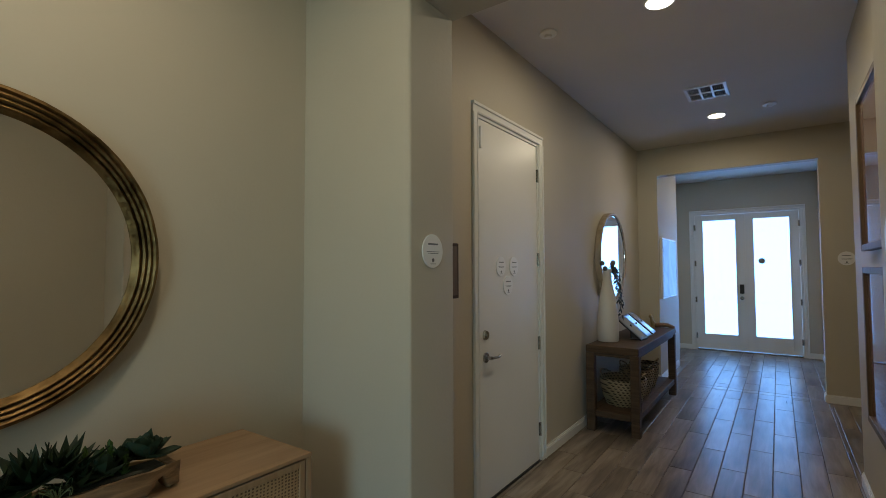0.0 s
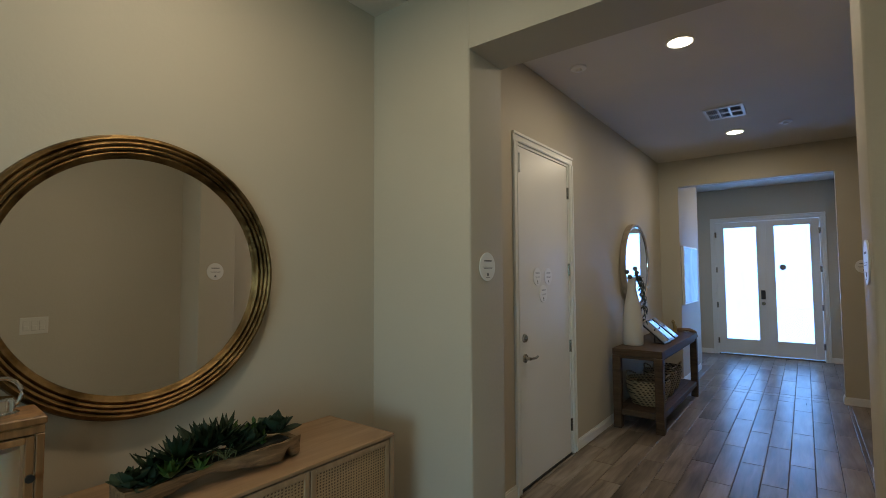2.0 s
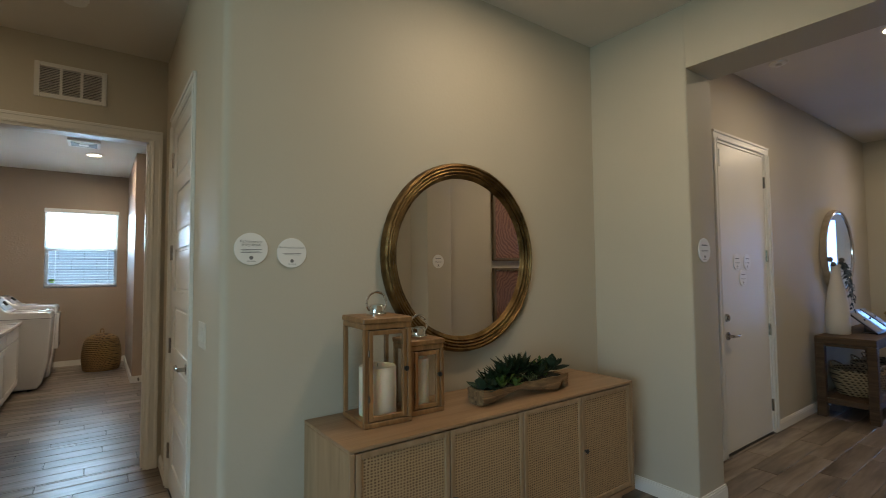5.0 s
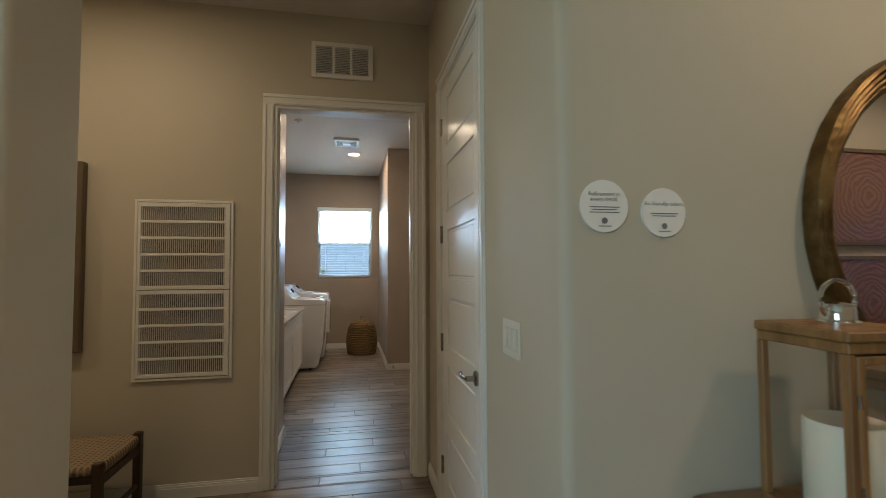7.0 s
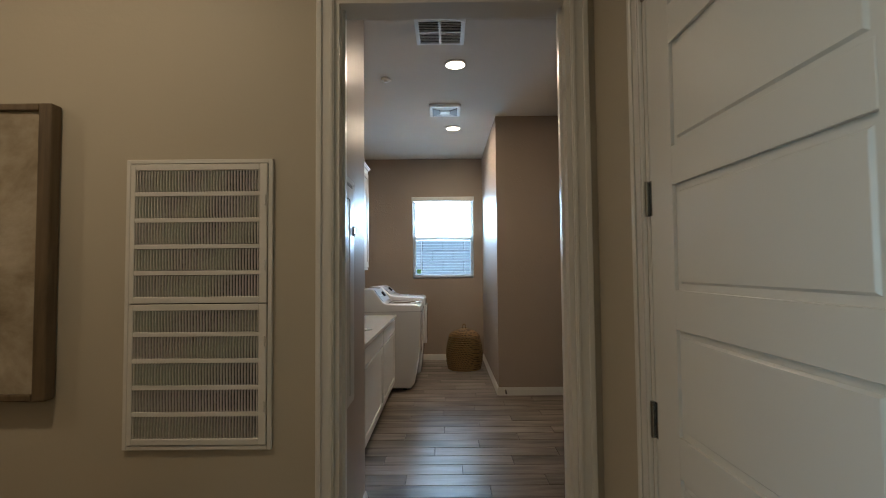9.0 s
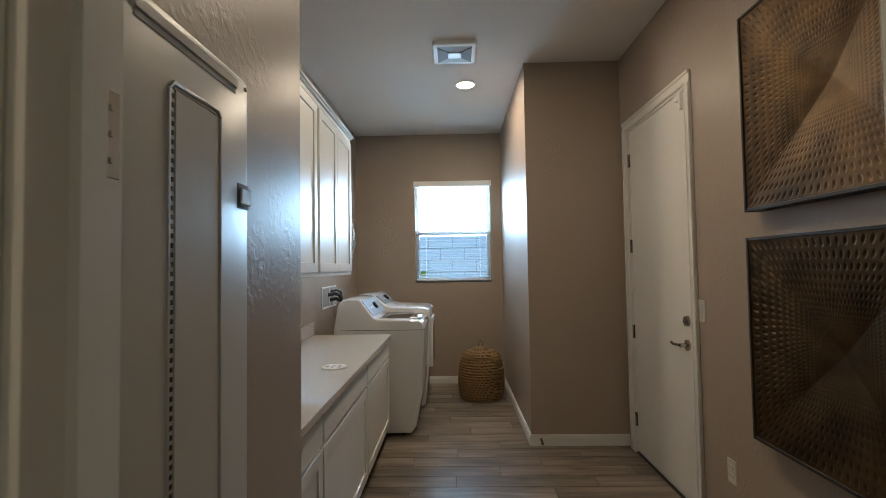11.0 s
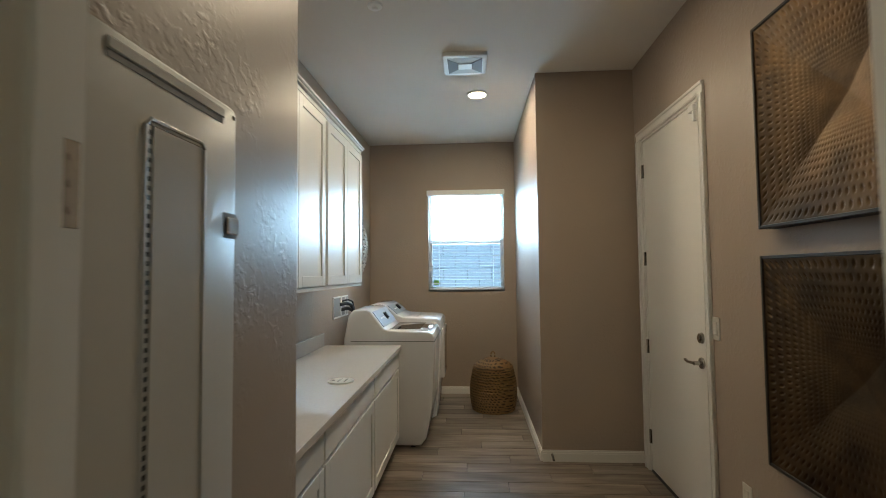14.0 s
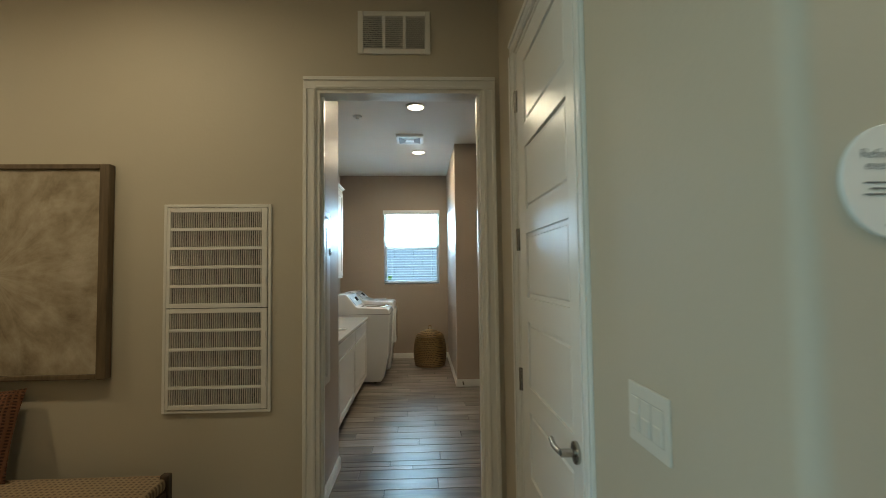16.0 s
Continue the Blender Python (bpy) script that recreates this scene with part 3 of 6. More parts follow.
GOLD = mat("hammered_gold", (0.26, 0.16, 0.065), 0.47, 1.0)
c = coords(GOLD)
vn = nd(GOLD, "ShaderNodeTexVoronoi", Scale=44.0)
ln(GOLD, c, vn.inputs["Vector"])
nn = nd(GOLD, "ShaderNodeTexNoise", Scale=12.0, Detail=5.0)
ln(GOLD, c, nn.inputs["Vector"])
ln(GOLD, ramp(GOLD, nn.outputs["Fac"], [(0.32, (0.075, 0.043, 0.016)), (0.65, (0.25, 0.155, 0.065))]), bsdf(GOLD).inputs["Base Color"])
bump(GOLD, vn.outputs["Distance"], 0.5, 0.005)

BRONZE = mat("hammered_bronze", (0.20, 0.11, 0.045), 0.38, 0.9)
c = coords(BRONZE)
nn = nd(BRONZE, "ShaderNodeTexNoise", Scale=7.0, Detail=5.0)
ln(BRONZE, c, nn.inputs["Vector"])
ln(BRONZE, ramp(BRONZE, nn.outputs["Fac"], [(0.3, (0.036, 0.020, 0.008)), (0.7, (0.125, 0.074, 0.032))]), bsdf(BRONZE).inputs["Base Color"])
BRONZEFRAME = mat("dark_bronze_frame", (0.04, 0.034, 0.028), 0.45, 0.5)

LEAF = mat("dark_succulent_green", (0.022, 0.06, 0.024), 0.6, 0.0, 0.3)
c = coords(LEAF)
nn = nd(LEAF, "ShaderNodeTexNoise", Scale=30.0, Detail=2.0)
ln(LEAF, c, nn.inputs["Vector"])
ln(LEAF, ramp(LEAF, nn.outputs["Fac"], [(0.3, (0.005, 0.013, 0.005)), (0.75, (0.018, 0.037, 0.012))]), bsdf(LEAF).inputs["Base Color"])
LEAF2 = mat("blue_green_succulent", (0.026, 0.048, 0.027), 0.55, 0.0, 0.35)
LEAF3 = mat("fresh_green_succulent", (0.055, 0.105, 0.022), 0.5, 0.0, 0.35)
SOIL = painted("dark_potting_moss", (0.03, 0.028, 0.018), 0.95, 0.01, 60)
CERAMIC = painted("matt_white_ceramic", (0.62, 0.58, 0.53), 0.6, 0.002, 30)
EUCA = mat("dusty_eucalyptus", (0.02, 0.032, 0.03), 0.28)

CANVAS = mat("abstract_canvas", (0.3, 0.25, 0.18), 0.7)
tc = CANVAS.node_tree.nodes.new("ShaderNodeTexCoord")
gr = CANVAS.node_tree.nodes.new("ShaderNodeMapping")
gr.inputs["Location"].default_value = (0.05, 0, 0.02)
ln(CANVAS, tc.outputs["Object"], gr.inputs["Vector"])
sep = CANVAS.node_tree.nodes.new("ShaderNodeSeparateXYZ")
ln(CANVAS, gr.outputs[0], sep.inputs[0])
at2 = CANVAS.node_tree.nodes.new("ShaderNodeMath")
at2.operation = "ARCTAN2"
ln(CANVAS, sep.outputs["Z"], at2.inputs[0])
ln(CANVAS, sep.outputs["X"], at2.inputs[1])
lth = CANVAS.node_tree.nodes.new("ShaderNodeVectorMath")
lth.operation = "LENGTH"
ln(CANVAS, gr.outputs[0], lth.inputs[0])
cmb = CANVAS.node_tree.nodes.new("ShaderNodeCombineXYZ")
ln(CANVAS, at2.outputs[0], cmb.inputs["X"])
ln(CANVAS, lth.outputs["Value"], cmb.inputs["Y"])
rays = nd(CANVAS, "ShaderNodeTexNoise", Scale=4.2, Detail=7.0, Roughness=0.65, Distortion=0.4)
ln(CANVAS, cmb.outputs[0], rays.inputs["Vector"])
blot = nd(CANVAS, "ShaderNodeTexNoise", Scale=4.0, Detail=8.0, Roughness=0.65)
ln(CANVAS, tc.outputs["Object"], blot.inputs["Vector"])
mixn = CANVAS.node_tree.nodes.new("ShaderNodeMath")
mixn.operation = "MULTIPLY_ADD"
mixn.inputs[1].default_value = 0.42
ln(CANVAS, rays.outputs["Fac"], mixn.inputs[0])
half = CANVAS.node_tree.nodes.new("ShaderNodeMath")
half.operation = "MULTIPLY"
half.inputs[1].default_value = 0.58
ln(CANVAS, blot.outputs["Fac"], half.inputs[0])
ln(CANVAS, half.outputs[0], mixn.inputs[2])
ln(CANVAS, ramp(CANVAS, mixn.outputs[0], [(0.36, (0.20, 0.155, 0.10)), (0.5, (0.37, 0.31, 0.225)), (0.64, (0.52, 0.46, 0.37))]), bsdf(CANVAS).inputs["Base Color"])
bump(CANVAS, mixn.outputs[0], 0.5, 0.004)

CARVED = mat("carved_red_brown_wood", (0.16, 0.06, 0.04), 0.55)
bsdf(CARVED).inputs["Coat Weight"].default_value = 1.0
bsdf(CARVED).inputs["Coat IOR"].default_value = 1.6
bsdf(CARVED).inputs["Coat Roughness"].default_value = 0.03
c = coords(CARVED)
wv = nd(CARVED, "ShaderNodeTexWave", Scale=7.0, Distortion=9.0, Detail=3.0)
wv.wave_type = "RINGS"
wv.rings_direction = "SPHERICAL"
wv.inputs["Detail Scale"].default_value = 1.2
ln(CARVED, c, wv.inputs["Vector"])
ln(CARVED, ramp(CARVED, wv.outputs["Fac"], [(0.2, (0.15, 0.062, 0.04)), (0.8, (0.25, 0.115, 0.072))]), bsdf(CARVED).inputs["Base Color"])
bump(CARVED, wv.outputs["Fac"], 0.5, 0.004)

ABSTRACT = mat("pale_abstract_print", (0.6, 0.6, 0.6), 0.3, 0.0, 0.2)
c = coords(ABSTRACT)
nn = nd(ABSTRACT, "ShaderNodeTexNoise", Scale=1.6, Detail=5.0, Distortion=1.5)
ln(ABSTRACT, c, nn.inputs["Vector"])
ln(ABSTRACT, ramp(ABSTRACT, nn.outputs["Fac"], [(0.4, (0.15, 0.13, 0.125)), (0.55, (0.30, 0.29, 0.28)), (0.8, (0.36, 0.35, 0.34))]), bsdf(ABSTRACT).inputs["Base Color"])
BLOCK = painted("grey_concrete_block", (0.33, 0.33, 0.33), 0.9, 0.004, 45)
MORTAR = painted("grey_mortar", (0.10, 0.10, 0.10), 0.95, 0.002, 80)
SAND = painted("pale_gravel_ground", (0.34, 0.29, 0.23), 0.95, 0.02, 30)
SMOKED = mat("smoked_glass_lid", (0.03, 0.032, 0.035), 0.05)
GREEN = mat("green_sticker", (0.22, 0.42, 0.05), 0.5)
PRINT = mat("grey_print", (0.28, 0.27, 0.26), 0.7)

FACE_E, FACE_S, FACE_N, FACE_W = 90, 0, 180, -90   # way a wall-mounted thing looks: +x, -y, +y, -x


# ---- downlights: seen and inferred ones, then two unseen fills ----


def downlight(x, y, power, colour=LAMP):
    d = thing("downlight", pose(x, y, H), "round recessed white ceiling downlight, switched on", "ceiling light", "recessed downlights")
    part("trim_ring", bm_turn([(0.090, -0.0005), (0.092, -0.005), (0.084, -0.011), (0.076, -0.012), (0.073, -0.009)], 40), PLASTIC, d, smooth=True)
    part("diffuser", bm_cyl(0.074, -0.0135, -0.0122, 36), LED, d, "glowing white diffuser")
    area("downlight_lamp", pose(x, y, H - 0.03), 0.15, 0.15, power, colour, "DISK")


downlight(-0.360, 3.245, 4.2)
downlight(-0.306, 5.830, 4.1)
downlight(-5.780, -1.158, 4.6)
downlight(-7.535, -1.148, 6.4)
downlight(-0.90, 0.62, 4.4)
downlight(-0.30, 8.15, 3.2)
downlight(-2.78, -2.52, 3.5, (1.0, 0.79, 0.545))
# no fixture seen here; added to even out light on the passage wall
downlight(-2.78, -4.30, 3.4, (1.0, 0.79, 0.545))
# unseen extra fixture, added to brighten the left part of the mirror wall
downlight(0.10, -1.55, 2.4)

# ---- near room: sideboard and what stands on it ----
SBW, SBD, SBH = 1.790, 0.458, 0.771
sb = thing("sideboard", pose(-1.737 + SBD / 2, 0.5695, 0, 0, 0, 90), "pale mango wood sideboard with four cane-panelled doors", "sideboard")
hw, hd = SBW / 2, SBD / 2
part("top", bm_box(-hw, hw, -hd, hd, SBH - 0.014, SBH, 0.003, 2), OAK, sb)
for s in (-1, 1):
    part("side_panel", bm_box(s * hw, s * (hw - 0.024), -hd, hd, 0.15, SBH - 0.0145, 0.003), OAKZ, sb)
part("bottom_panel", bm_box(-hw + 0.024, hw - 0.024, -hd, hd, 0.15, 0.174, 0.002), OAK, sb)
part("back_panel", bm_box(-hw + 0.024, hw - 0.024, hd - 0.012, hd - 0.002, 0.174, SBH - 0.024), OAK, sb)
part("divider", bm_box(-0.012, 0.012, -hd + 0.03, hd - 0.012, 0.174, SBH - 0.024), OAKZ, sb)
for sx in (-1, 1):
    for sy in (-1, 1):
        b = bm_cyl(0.022, 0.0, 0.15, 16, r2=0.03)
        bmesh.ops.translate(b, vec=(sx * (hw - 0.08), sy * (hd - 0.07), 0), verts=b.verts[:])
        part("leg", b, OAKZ, sb)
dw = (SBW - 0.048 - 0.025) / 4
for i in range(4):
    x0 = -hw + 0.024 + 0.005 + i * (dw + 0.005)
    x1 = x0 + dw
    z0, z1 = 0.179, SBH - 0.020
    b = None
    f = 0.024
    for a0, a1, c0, c1 in ((x0, x0 + f, z0, z1), (x1 - f, x1, z0, z1), (x0 + f, x1 - f, z0, z0 + f), (x0 + f, x1 - f, z1 - f, z1)):
        b = bm_box(a0, a1, -hd + 0.002, -hd + 0.022, c0, c1, 0.0025, bm=b)
    door = part("door", b, OAKZ, sb)
    part("cane_panel", bm_box(x0 + f - 0.002, x1 - f + 0.002, -hd + 0.008, -hd + 0.012, z0 + f - 0.002, z1 - f + 0.002), CANE, door, "woven cane panel")
    if i in (0, 2):
        kx = x1 - 0.013
    else:
        kx = x0 + 0.013
    if i in (1, 3):
        b = bm_turn([(0.006, 0), (0.006, 0.008), (0.011, 0.012), (0.012, 0.018), (0.008, 0.022)], 16, m=Matrix.Translation((kx, -hd + 0.002, 0.469)) @ Matrix.Rotation(radians(90), 4, "X"))
        part("knob", b, BLACK, door, "small black knob", True)

# round gold mirror
mi = thing("wall_mirror", pose(MW + 0.004, 0.579, 1.498, 0, 0, FACE_E), "large round wall mirror in a ridged antique gold frame", "mirror")
part("back_plate", bm_cyl(0.443, 0, 0.008, 64, m=Matrix.Rotation(radians(90), 4, "X")), BLACK, mi)
part("mirror_glass", bm_cyl(0.443, 0.0085, 0.013, 72, m=Matrix.Rotation(radians(90), 4, "X")), MIRROR, mi, "silvered mirror glass")
sec = [(0.0, 0.0), (0.0, 0.016), (0.006, 0.024), (0.012, 0.026)]
for o, fwd in ((0.020, 0.032), (0.036, 0.042), (0.052, 0.049), (0.068, 0.052)):
    sec += [(o - 0.0065, fwd - 0.004), (o, fwd + 0.002), (o + 0.006, fwd - 0.001), (o + 0.0085, fwd - 0.0045)]
sec += [(0.080, 0.046), (0.085, 0.030), (0.085, 0.0)]
sec = [(o, f * 0.9) for o, f in sec]
b = bm_ring(0.437, 0.437, sec, 128)
for v in b.verts:
    p = noise.noise(v.co * 30) * 0.003 + noise.noise(v.co * 75) * 0.0006
    v.co.y += p
part("frame", b, GOLD, mi, "ridged and hammered antique gold frame", True)


def lantern(x, y, w, d0, h, rz, label):
    t = thing("lantern", pose(x, y, SBH + 0.001, 0, 0, rz), label, "lantern", "wooden lanterns on the sideboard")
    p = 0.019
    a, c = w / 2, d0 / 2
    part("base", bm_box(-a, a, -c, c, 0, 0.022, 0.003), PINE, t)
    for sx in (-1, 1):
        for sy in (-1, 1):
            part("post", bm_box(sx * a, sx * (a - p), sy * c, sy * (c - p), 0.0225, h - 0.06, 0.002), PINE, t)
    b = bm_box(-a, a, -c, c, h - 0.06, h - 0.036, 0.003)
    b = bm_box(-a - 0.004, a + 0.004, -c - 0.004, c + 0.004, h - 0.0355, h - 0.012, 0.004, bm=b)
    part("top", b, PINE, t)
    b = None
    f = 0.019
    x0, x1, z0, z1 = -a + p + 0.0035, a - p - 0.0035, 0.0265, h - 0.0645
    for q0, q1, r0, r1 in ((x0, x0 + f, z0, z1), (x1 - f, x1, z0, z1), (x0 + f, x1 - f, z0, z0 + f), (x0 + f, x1 - f, z1 - f, z1)):
        b = bm_box(q0, q1, -c + 0.001, -c + 0.017, r0, r1, 0.002, bm=b)
    door = part("door", b, PINE, t)
    # dark wood strips paint the shade in the gap round the door
    b = None
    for q0, q1, r0, r1 in ((x0 - 0.0018, x0 + 0.004, z0 - 0.003, z1 + 0.003), (x1 - 0.004, x1 + 0.0018, z0 - 0.003, z1 + 0.003), (x0 + 0.004, x1 - 0.004, z0 - 0.003, z0 + 0.004), (x0 + 0.004, x1 - 0.004, z1 - 0.004, z1 + 0.003)):
        b = bm_box(q0, q1, -c + 0.0172, -c + 0.0185, r0, r1, bm=b)
    part("rabbet", b, BENCHWOOD, t, "dark strips painting the shaded rebate behind the door edge")
    for hz in (0.25, 0.75):
        part("hinge", bm_box(x0 - 0.003, x0 + 0.004, -c - 0.0015, -c + 0.001, z0 + (z1 - z0) * hz - 0.014, z0 + (z1 - z0) * hz + 0.014, 0.0008), NICKEL, door, "small steel hinge")
    g = part("pane", bm_box(x0 + f - 0.003, x1 - f + 0.003, -c + 0.008, -c + 0.0105, z0 + f - 0.003, z1 - f + 0.003), GLASS, door)
    g.visible_shadow = False
    part("latch", bm_turn([(0.005, 0), (0.005, 0.01), (0.011, 0.012), (0.011, 0.02)], 14, m=Matrix.Translation((x1 - 0.01, -c + 0.001, h * 0.5)) @ Matrix.Rotation(radians(90), 4, "X")), BLACK, door, "dark bronze latch knob", True)
    for k, (q0, q1, r0, r1) in enumerate(((-a + 0.008, -a + 0.0105, -c + p, c - p), (a - 0.0105, a - 0.008, -c + p, c - p), (-a + p, a - p, c - 0.0105, c - 0.008))):
        g = part("pane", bm_box(q0, q1, r0, r1, 0.0225, h - 0.0605), GLASS, t)
        g.visible_shadow = False
    b = bm_turn([(0.044, h - 0.012), (0.044, h - 0.004), (0.035, h + 0.001), (0.035, h + 0.03), (0.03, h + 0.037), (0.012, h + 0.041)], 28)
    part("cap", b, CHROME, t, "polished chrome cap", True)
    r = 0.047
    pts = [(r * math.cos(k), 0, h + 0.045 + r * math.sin(k)) for k in [radians(-50 + 280 * i / 18) for i in range(19)]]
    part("ring_handle", bm_tube(pts, 0.0055, 8), CHROME, t, "chrome carrying ring", True)
    return t


lantern(-1.560, -0.063, 0.222, 0.243, 0.464, 86.5, "tall natural wood lantern with glass panes and chrome handle")
lantern(-1.560, 0.158, 0.178, 0.172, 0.347, 87, "small natural wood lantern with glass panes and chrome handle")


def candle(x, y, z, r, h):
    b = bm_turn([(r * 0.98, 0), (r, 0.004), (r, h - 0.006), (r * 0.96, h), (r * 0.7, h - 0.004), (r * 0.2, h - 0.006)], 36)
    cn = thing("candle", pose(x, y, z), "ivory pillar candle standing inside a lantern", "candle", "pillar candles")
    part("wax", b, CANDLE, cn, smooth=True)
    part("wick", bm_cyl(0.0015, h - 0.006, h + 0.008, 6), BLACK, cn, "black wick")


candle(-1.560, -0.058, SBH + 0.0235, 0.082, 0.208)
candle(-1.560, 0.160, SBH + 0.0235, 0.047, 0.218)

# driftwood trough with succulents
pl = thing("planter", pose(-1.452, 0.728, SBH, 0, 0, 90.5), "long hollowed driftwood trough holding succulents", "planter")
b = bmesh.new()
N, K = 44, 14
L = 0.625
rows = []
for i in range(N + 1):
    u = i / N
    x = (u - 0.5) * L
    lift = 0.034 * math.sin(math.pi * min(1, u / 0.86)) ** 2      # the belly arches off the top
    if u > 0.84 and u < 0.96:
        lift += 0.05 * math.sin((u - 0.84) / 0.12 * math.pi) ** 2
    topz = 0.074 + 0.006 * math.sin(u * 9 + 2) + 0.012 * max(0, u - 0.7) / 0.3
    hwid = 0.062 + 0.012 * math.sin(u * 9 + 1) - 0.012 * abs(2 * u - 1) ** 4
    off = 0.012 * math.sin(u * 5.0)
    sec = []
    for k in range(K):
        a = math.pi + math.pi * k / (K - 1)
        y = math.copysign(abs(math.cos(a)) ** 0.45, math.cos(a)) * hwid
        z = lift + (topz - lift) * (1 - abs(math.sin(a)) ** 0.5)
        sec.append((y, z))
    for k in range(5):
        y = hwid * 0.72 * (1 - 2 * k / 4)
        z = topz - 0.002 - 0.028 * (1 - (1 - 2 * k / 4) ** 4) * (1 if 0.06 < u < 0.94 else 0.1)
        sec.append((y, z))
    rows.append([b.verts.new((x, y + off + 0.006 * noise.noise((x * 14, y * 22, z * 22)), max(0.0, z + 0.008 * noise.noise((x * 18, y * 30 + 5, z * 30))))) for y, z in sec])
for r0, r1 in zip(rows, rows[1:]):
    n = len(r0)
    for k in range(n):
        b.faces.new((r0[k], r0[(k + 1) % n], r1[(k + 1) % n], r1[k]))
b.faces.new(rows[0][::-1])
b.faces.new(rows[-1])
bmesh.ops.recalc_face_normals(b, faces=b.faces[:])
part("trough", b, DRIFT, pl, smooth=True)
part("moss", bm_box(-0.28, 0.28, -0.04, 0.04, 0.054, 0.078, 0.01, 2), SOIL, pl, "dark moss filling")


def leaf_mesh(name, length, width, thick, point, material, cup=0.15):
    b = bmesh.new()
    n = 7
    rows = []
    for i in range(n + 1):
        u = i / n
        w = width / 2 * (math.sin(math.pi * (min(1, u * (1 - point) + 0.18) if point > 0.2 else 0.1 + 0.82 * u ** 1.5)) ** 0.8) * (1 - u ** (2 if point > 0.3 else 6)) + 0.0006
        z = cup * length * u * u
        rows.append([b.verts.new((-w, u * length, z + w * 0.35)), b.verts.new((0, u * length, z - thick * (1 - u * 0.7))), b.verts.new((w, u * length, z + w * 0.35)), b.verts.new((0, u * length, z + thick * 0.25))])
    for r0, r1 in zip(rows, rows[1:]):
        for k in range(4):
            b.faces.new((r0[k], r0[(k + 1) % 4], r1[(k + 1) % 4], r1[k]))
    b.faces.new(rows[0])
    b.faces.new(rows[-1][::-1])
    bmesh.ops.recalc_face_normals(b, faces=b.faces[:])
    return finish(name, b, material, True)


SPIKE = leaf_mesh("leaf", 0.086, 0.030, 0.004, 0.35, LEAF, 0.18)
ROUND = leaf_mesh("leaf", 0.050, 0.042, 0.005, 0.06, LEAF2, 0.42)
FRESH = leaf_mesh("leaf", 0.060, 0.032, 0.005, 0.4, LEAF3, 0.3)
DARKR = leaf_mesh("leaf", 0.062, 0.040, 0.005, 0.15, LEAF2, 0.3)
BUD = leaf_mesh("leaf", 0.022, 0.013, 0.003, 0.3, LEAF3, 0.35)
rs = random.Random(11)


def succulent(u, v, z, mesh, count, tilt0, tilt1, size, label):
    p = (pl.matrix_basis @ Vector((u * 1.04, v * 0.8, 0.070 + z * 1.3)))
    t = thing("succulent", Matrix.Translation(p) @ pose(0, 0, 0, rs.uniform(-14, 14), rs.uniform(-14, 14), rs.uniform(0, 360)), label, "plant", "succulents in the trough")
    for i in range(count):
        f = i / count
        ob = new("leaf", mesh)
        ob.parent = t
        s = size * 1.2 * (1.05 - 0.45 * f) * rs.uniform(0.75, 1.2)
        ob.matrix_basis = Matrix.Rotation(i * 2.39996, 4, "Z") @ Matrix.Rotation(radians(tilt0 + (tilt1 - tilt0) * f + rs.uniform(-13, 13)), 4, "X") @ Matrix.Diagonal((s, s, s, 1))
    return t


LBL_A, LBL_B, LBL_C = "dark green spiky agave succulent in the trough", "blue-green rosette succulent with broad leaves", "fresh green small succulent with pointed leaves"
for u, v, z, me, n, a, c, s, lb in (
        (-0.265, 0.0, 0.0, DARKR, 18, 4, 72, 1.1, LBL_B), (-0.225, -0.045, 0.0, DARKR, 12, -5, 60, 0.85, LBL_B), (-0.20, 0.03, 0.012, SPIKE, 18, 5, 78, 0.95, LBL_A),
        (-0.165, -0.045, 0.006, FRESH, 20, 0, 75, 1.1, LBL_C), (-0.12, 0.01, 0.02, SPIKE, 34, 5, 82, 1.15, LBL_A), (-0.08, -0.05, 0.0, FRESH, 16, 5, 75, 0.8, LBL_C),
        (-0.035, 0.015, 0.03, SPIKE, 38, 5, 85, 1.25, LBL_A), (0.03, 0.03, 0.03, SPIKE, 32, 10, 85, 1.15, LBL_A), (0.05, -0.035, 0.012, SPIKE, 26, 0, 75, 0.85, LBL_A),
        (0.11, -0.02, 0.016, DARKR, 24, 0, 78, 1.0, LBL_B), (0.17, 0.03, 0.02, DARKR, 24, 0, 78, 1.1, LBL_B), (0.225, -0.012, 0.03, ROUND, 28, -8, 78, 1.3, LBL_B)):
    succulent(u, v, z, me, n, a, c, s, lb)

# upright budded stems between the rosettes
for u, v, hgt in ((0.085, 0.015, 0.085), (0.115, 0.03, 0.07), (0.145, 0.0, 0.10), (0.165, -0.015, 0.06)):
    p = pl.matrix_basis @ Vector((u, v, 0.07))
    t = thing("succulent", Matrix.Translation(p) @ pose(0, 0, 0, rs.uniform(-8, 8), rs.uniform(-8, 8), 0), "upright green stem succulent with small crowded leaves", "plant", "succulents in the trough")
    part("stem", bm_cyl(0.004, 0, hgt, 8, r2=0.002), LEAF3, t)
    for i in range(30):
        ob = new("leaf", BUD)
        ob.parent = t
        ob.matrix_basis = Matrix.Translation((0, 0, hgt * (0.15 + 0.85 * i / 29))) @ Matrix.Rotation(i * 2.39996, 4, "Z") @ Matrix.Rotation(radians(10 + 55 * i / 29 + rs.uniform(-8, 8)), 4, "X")
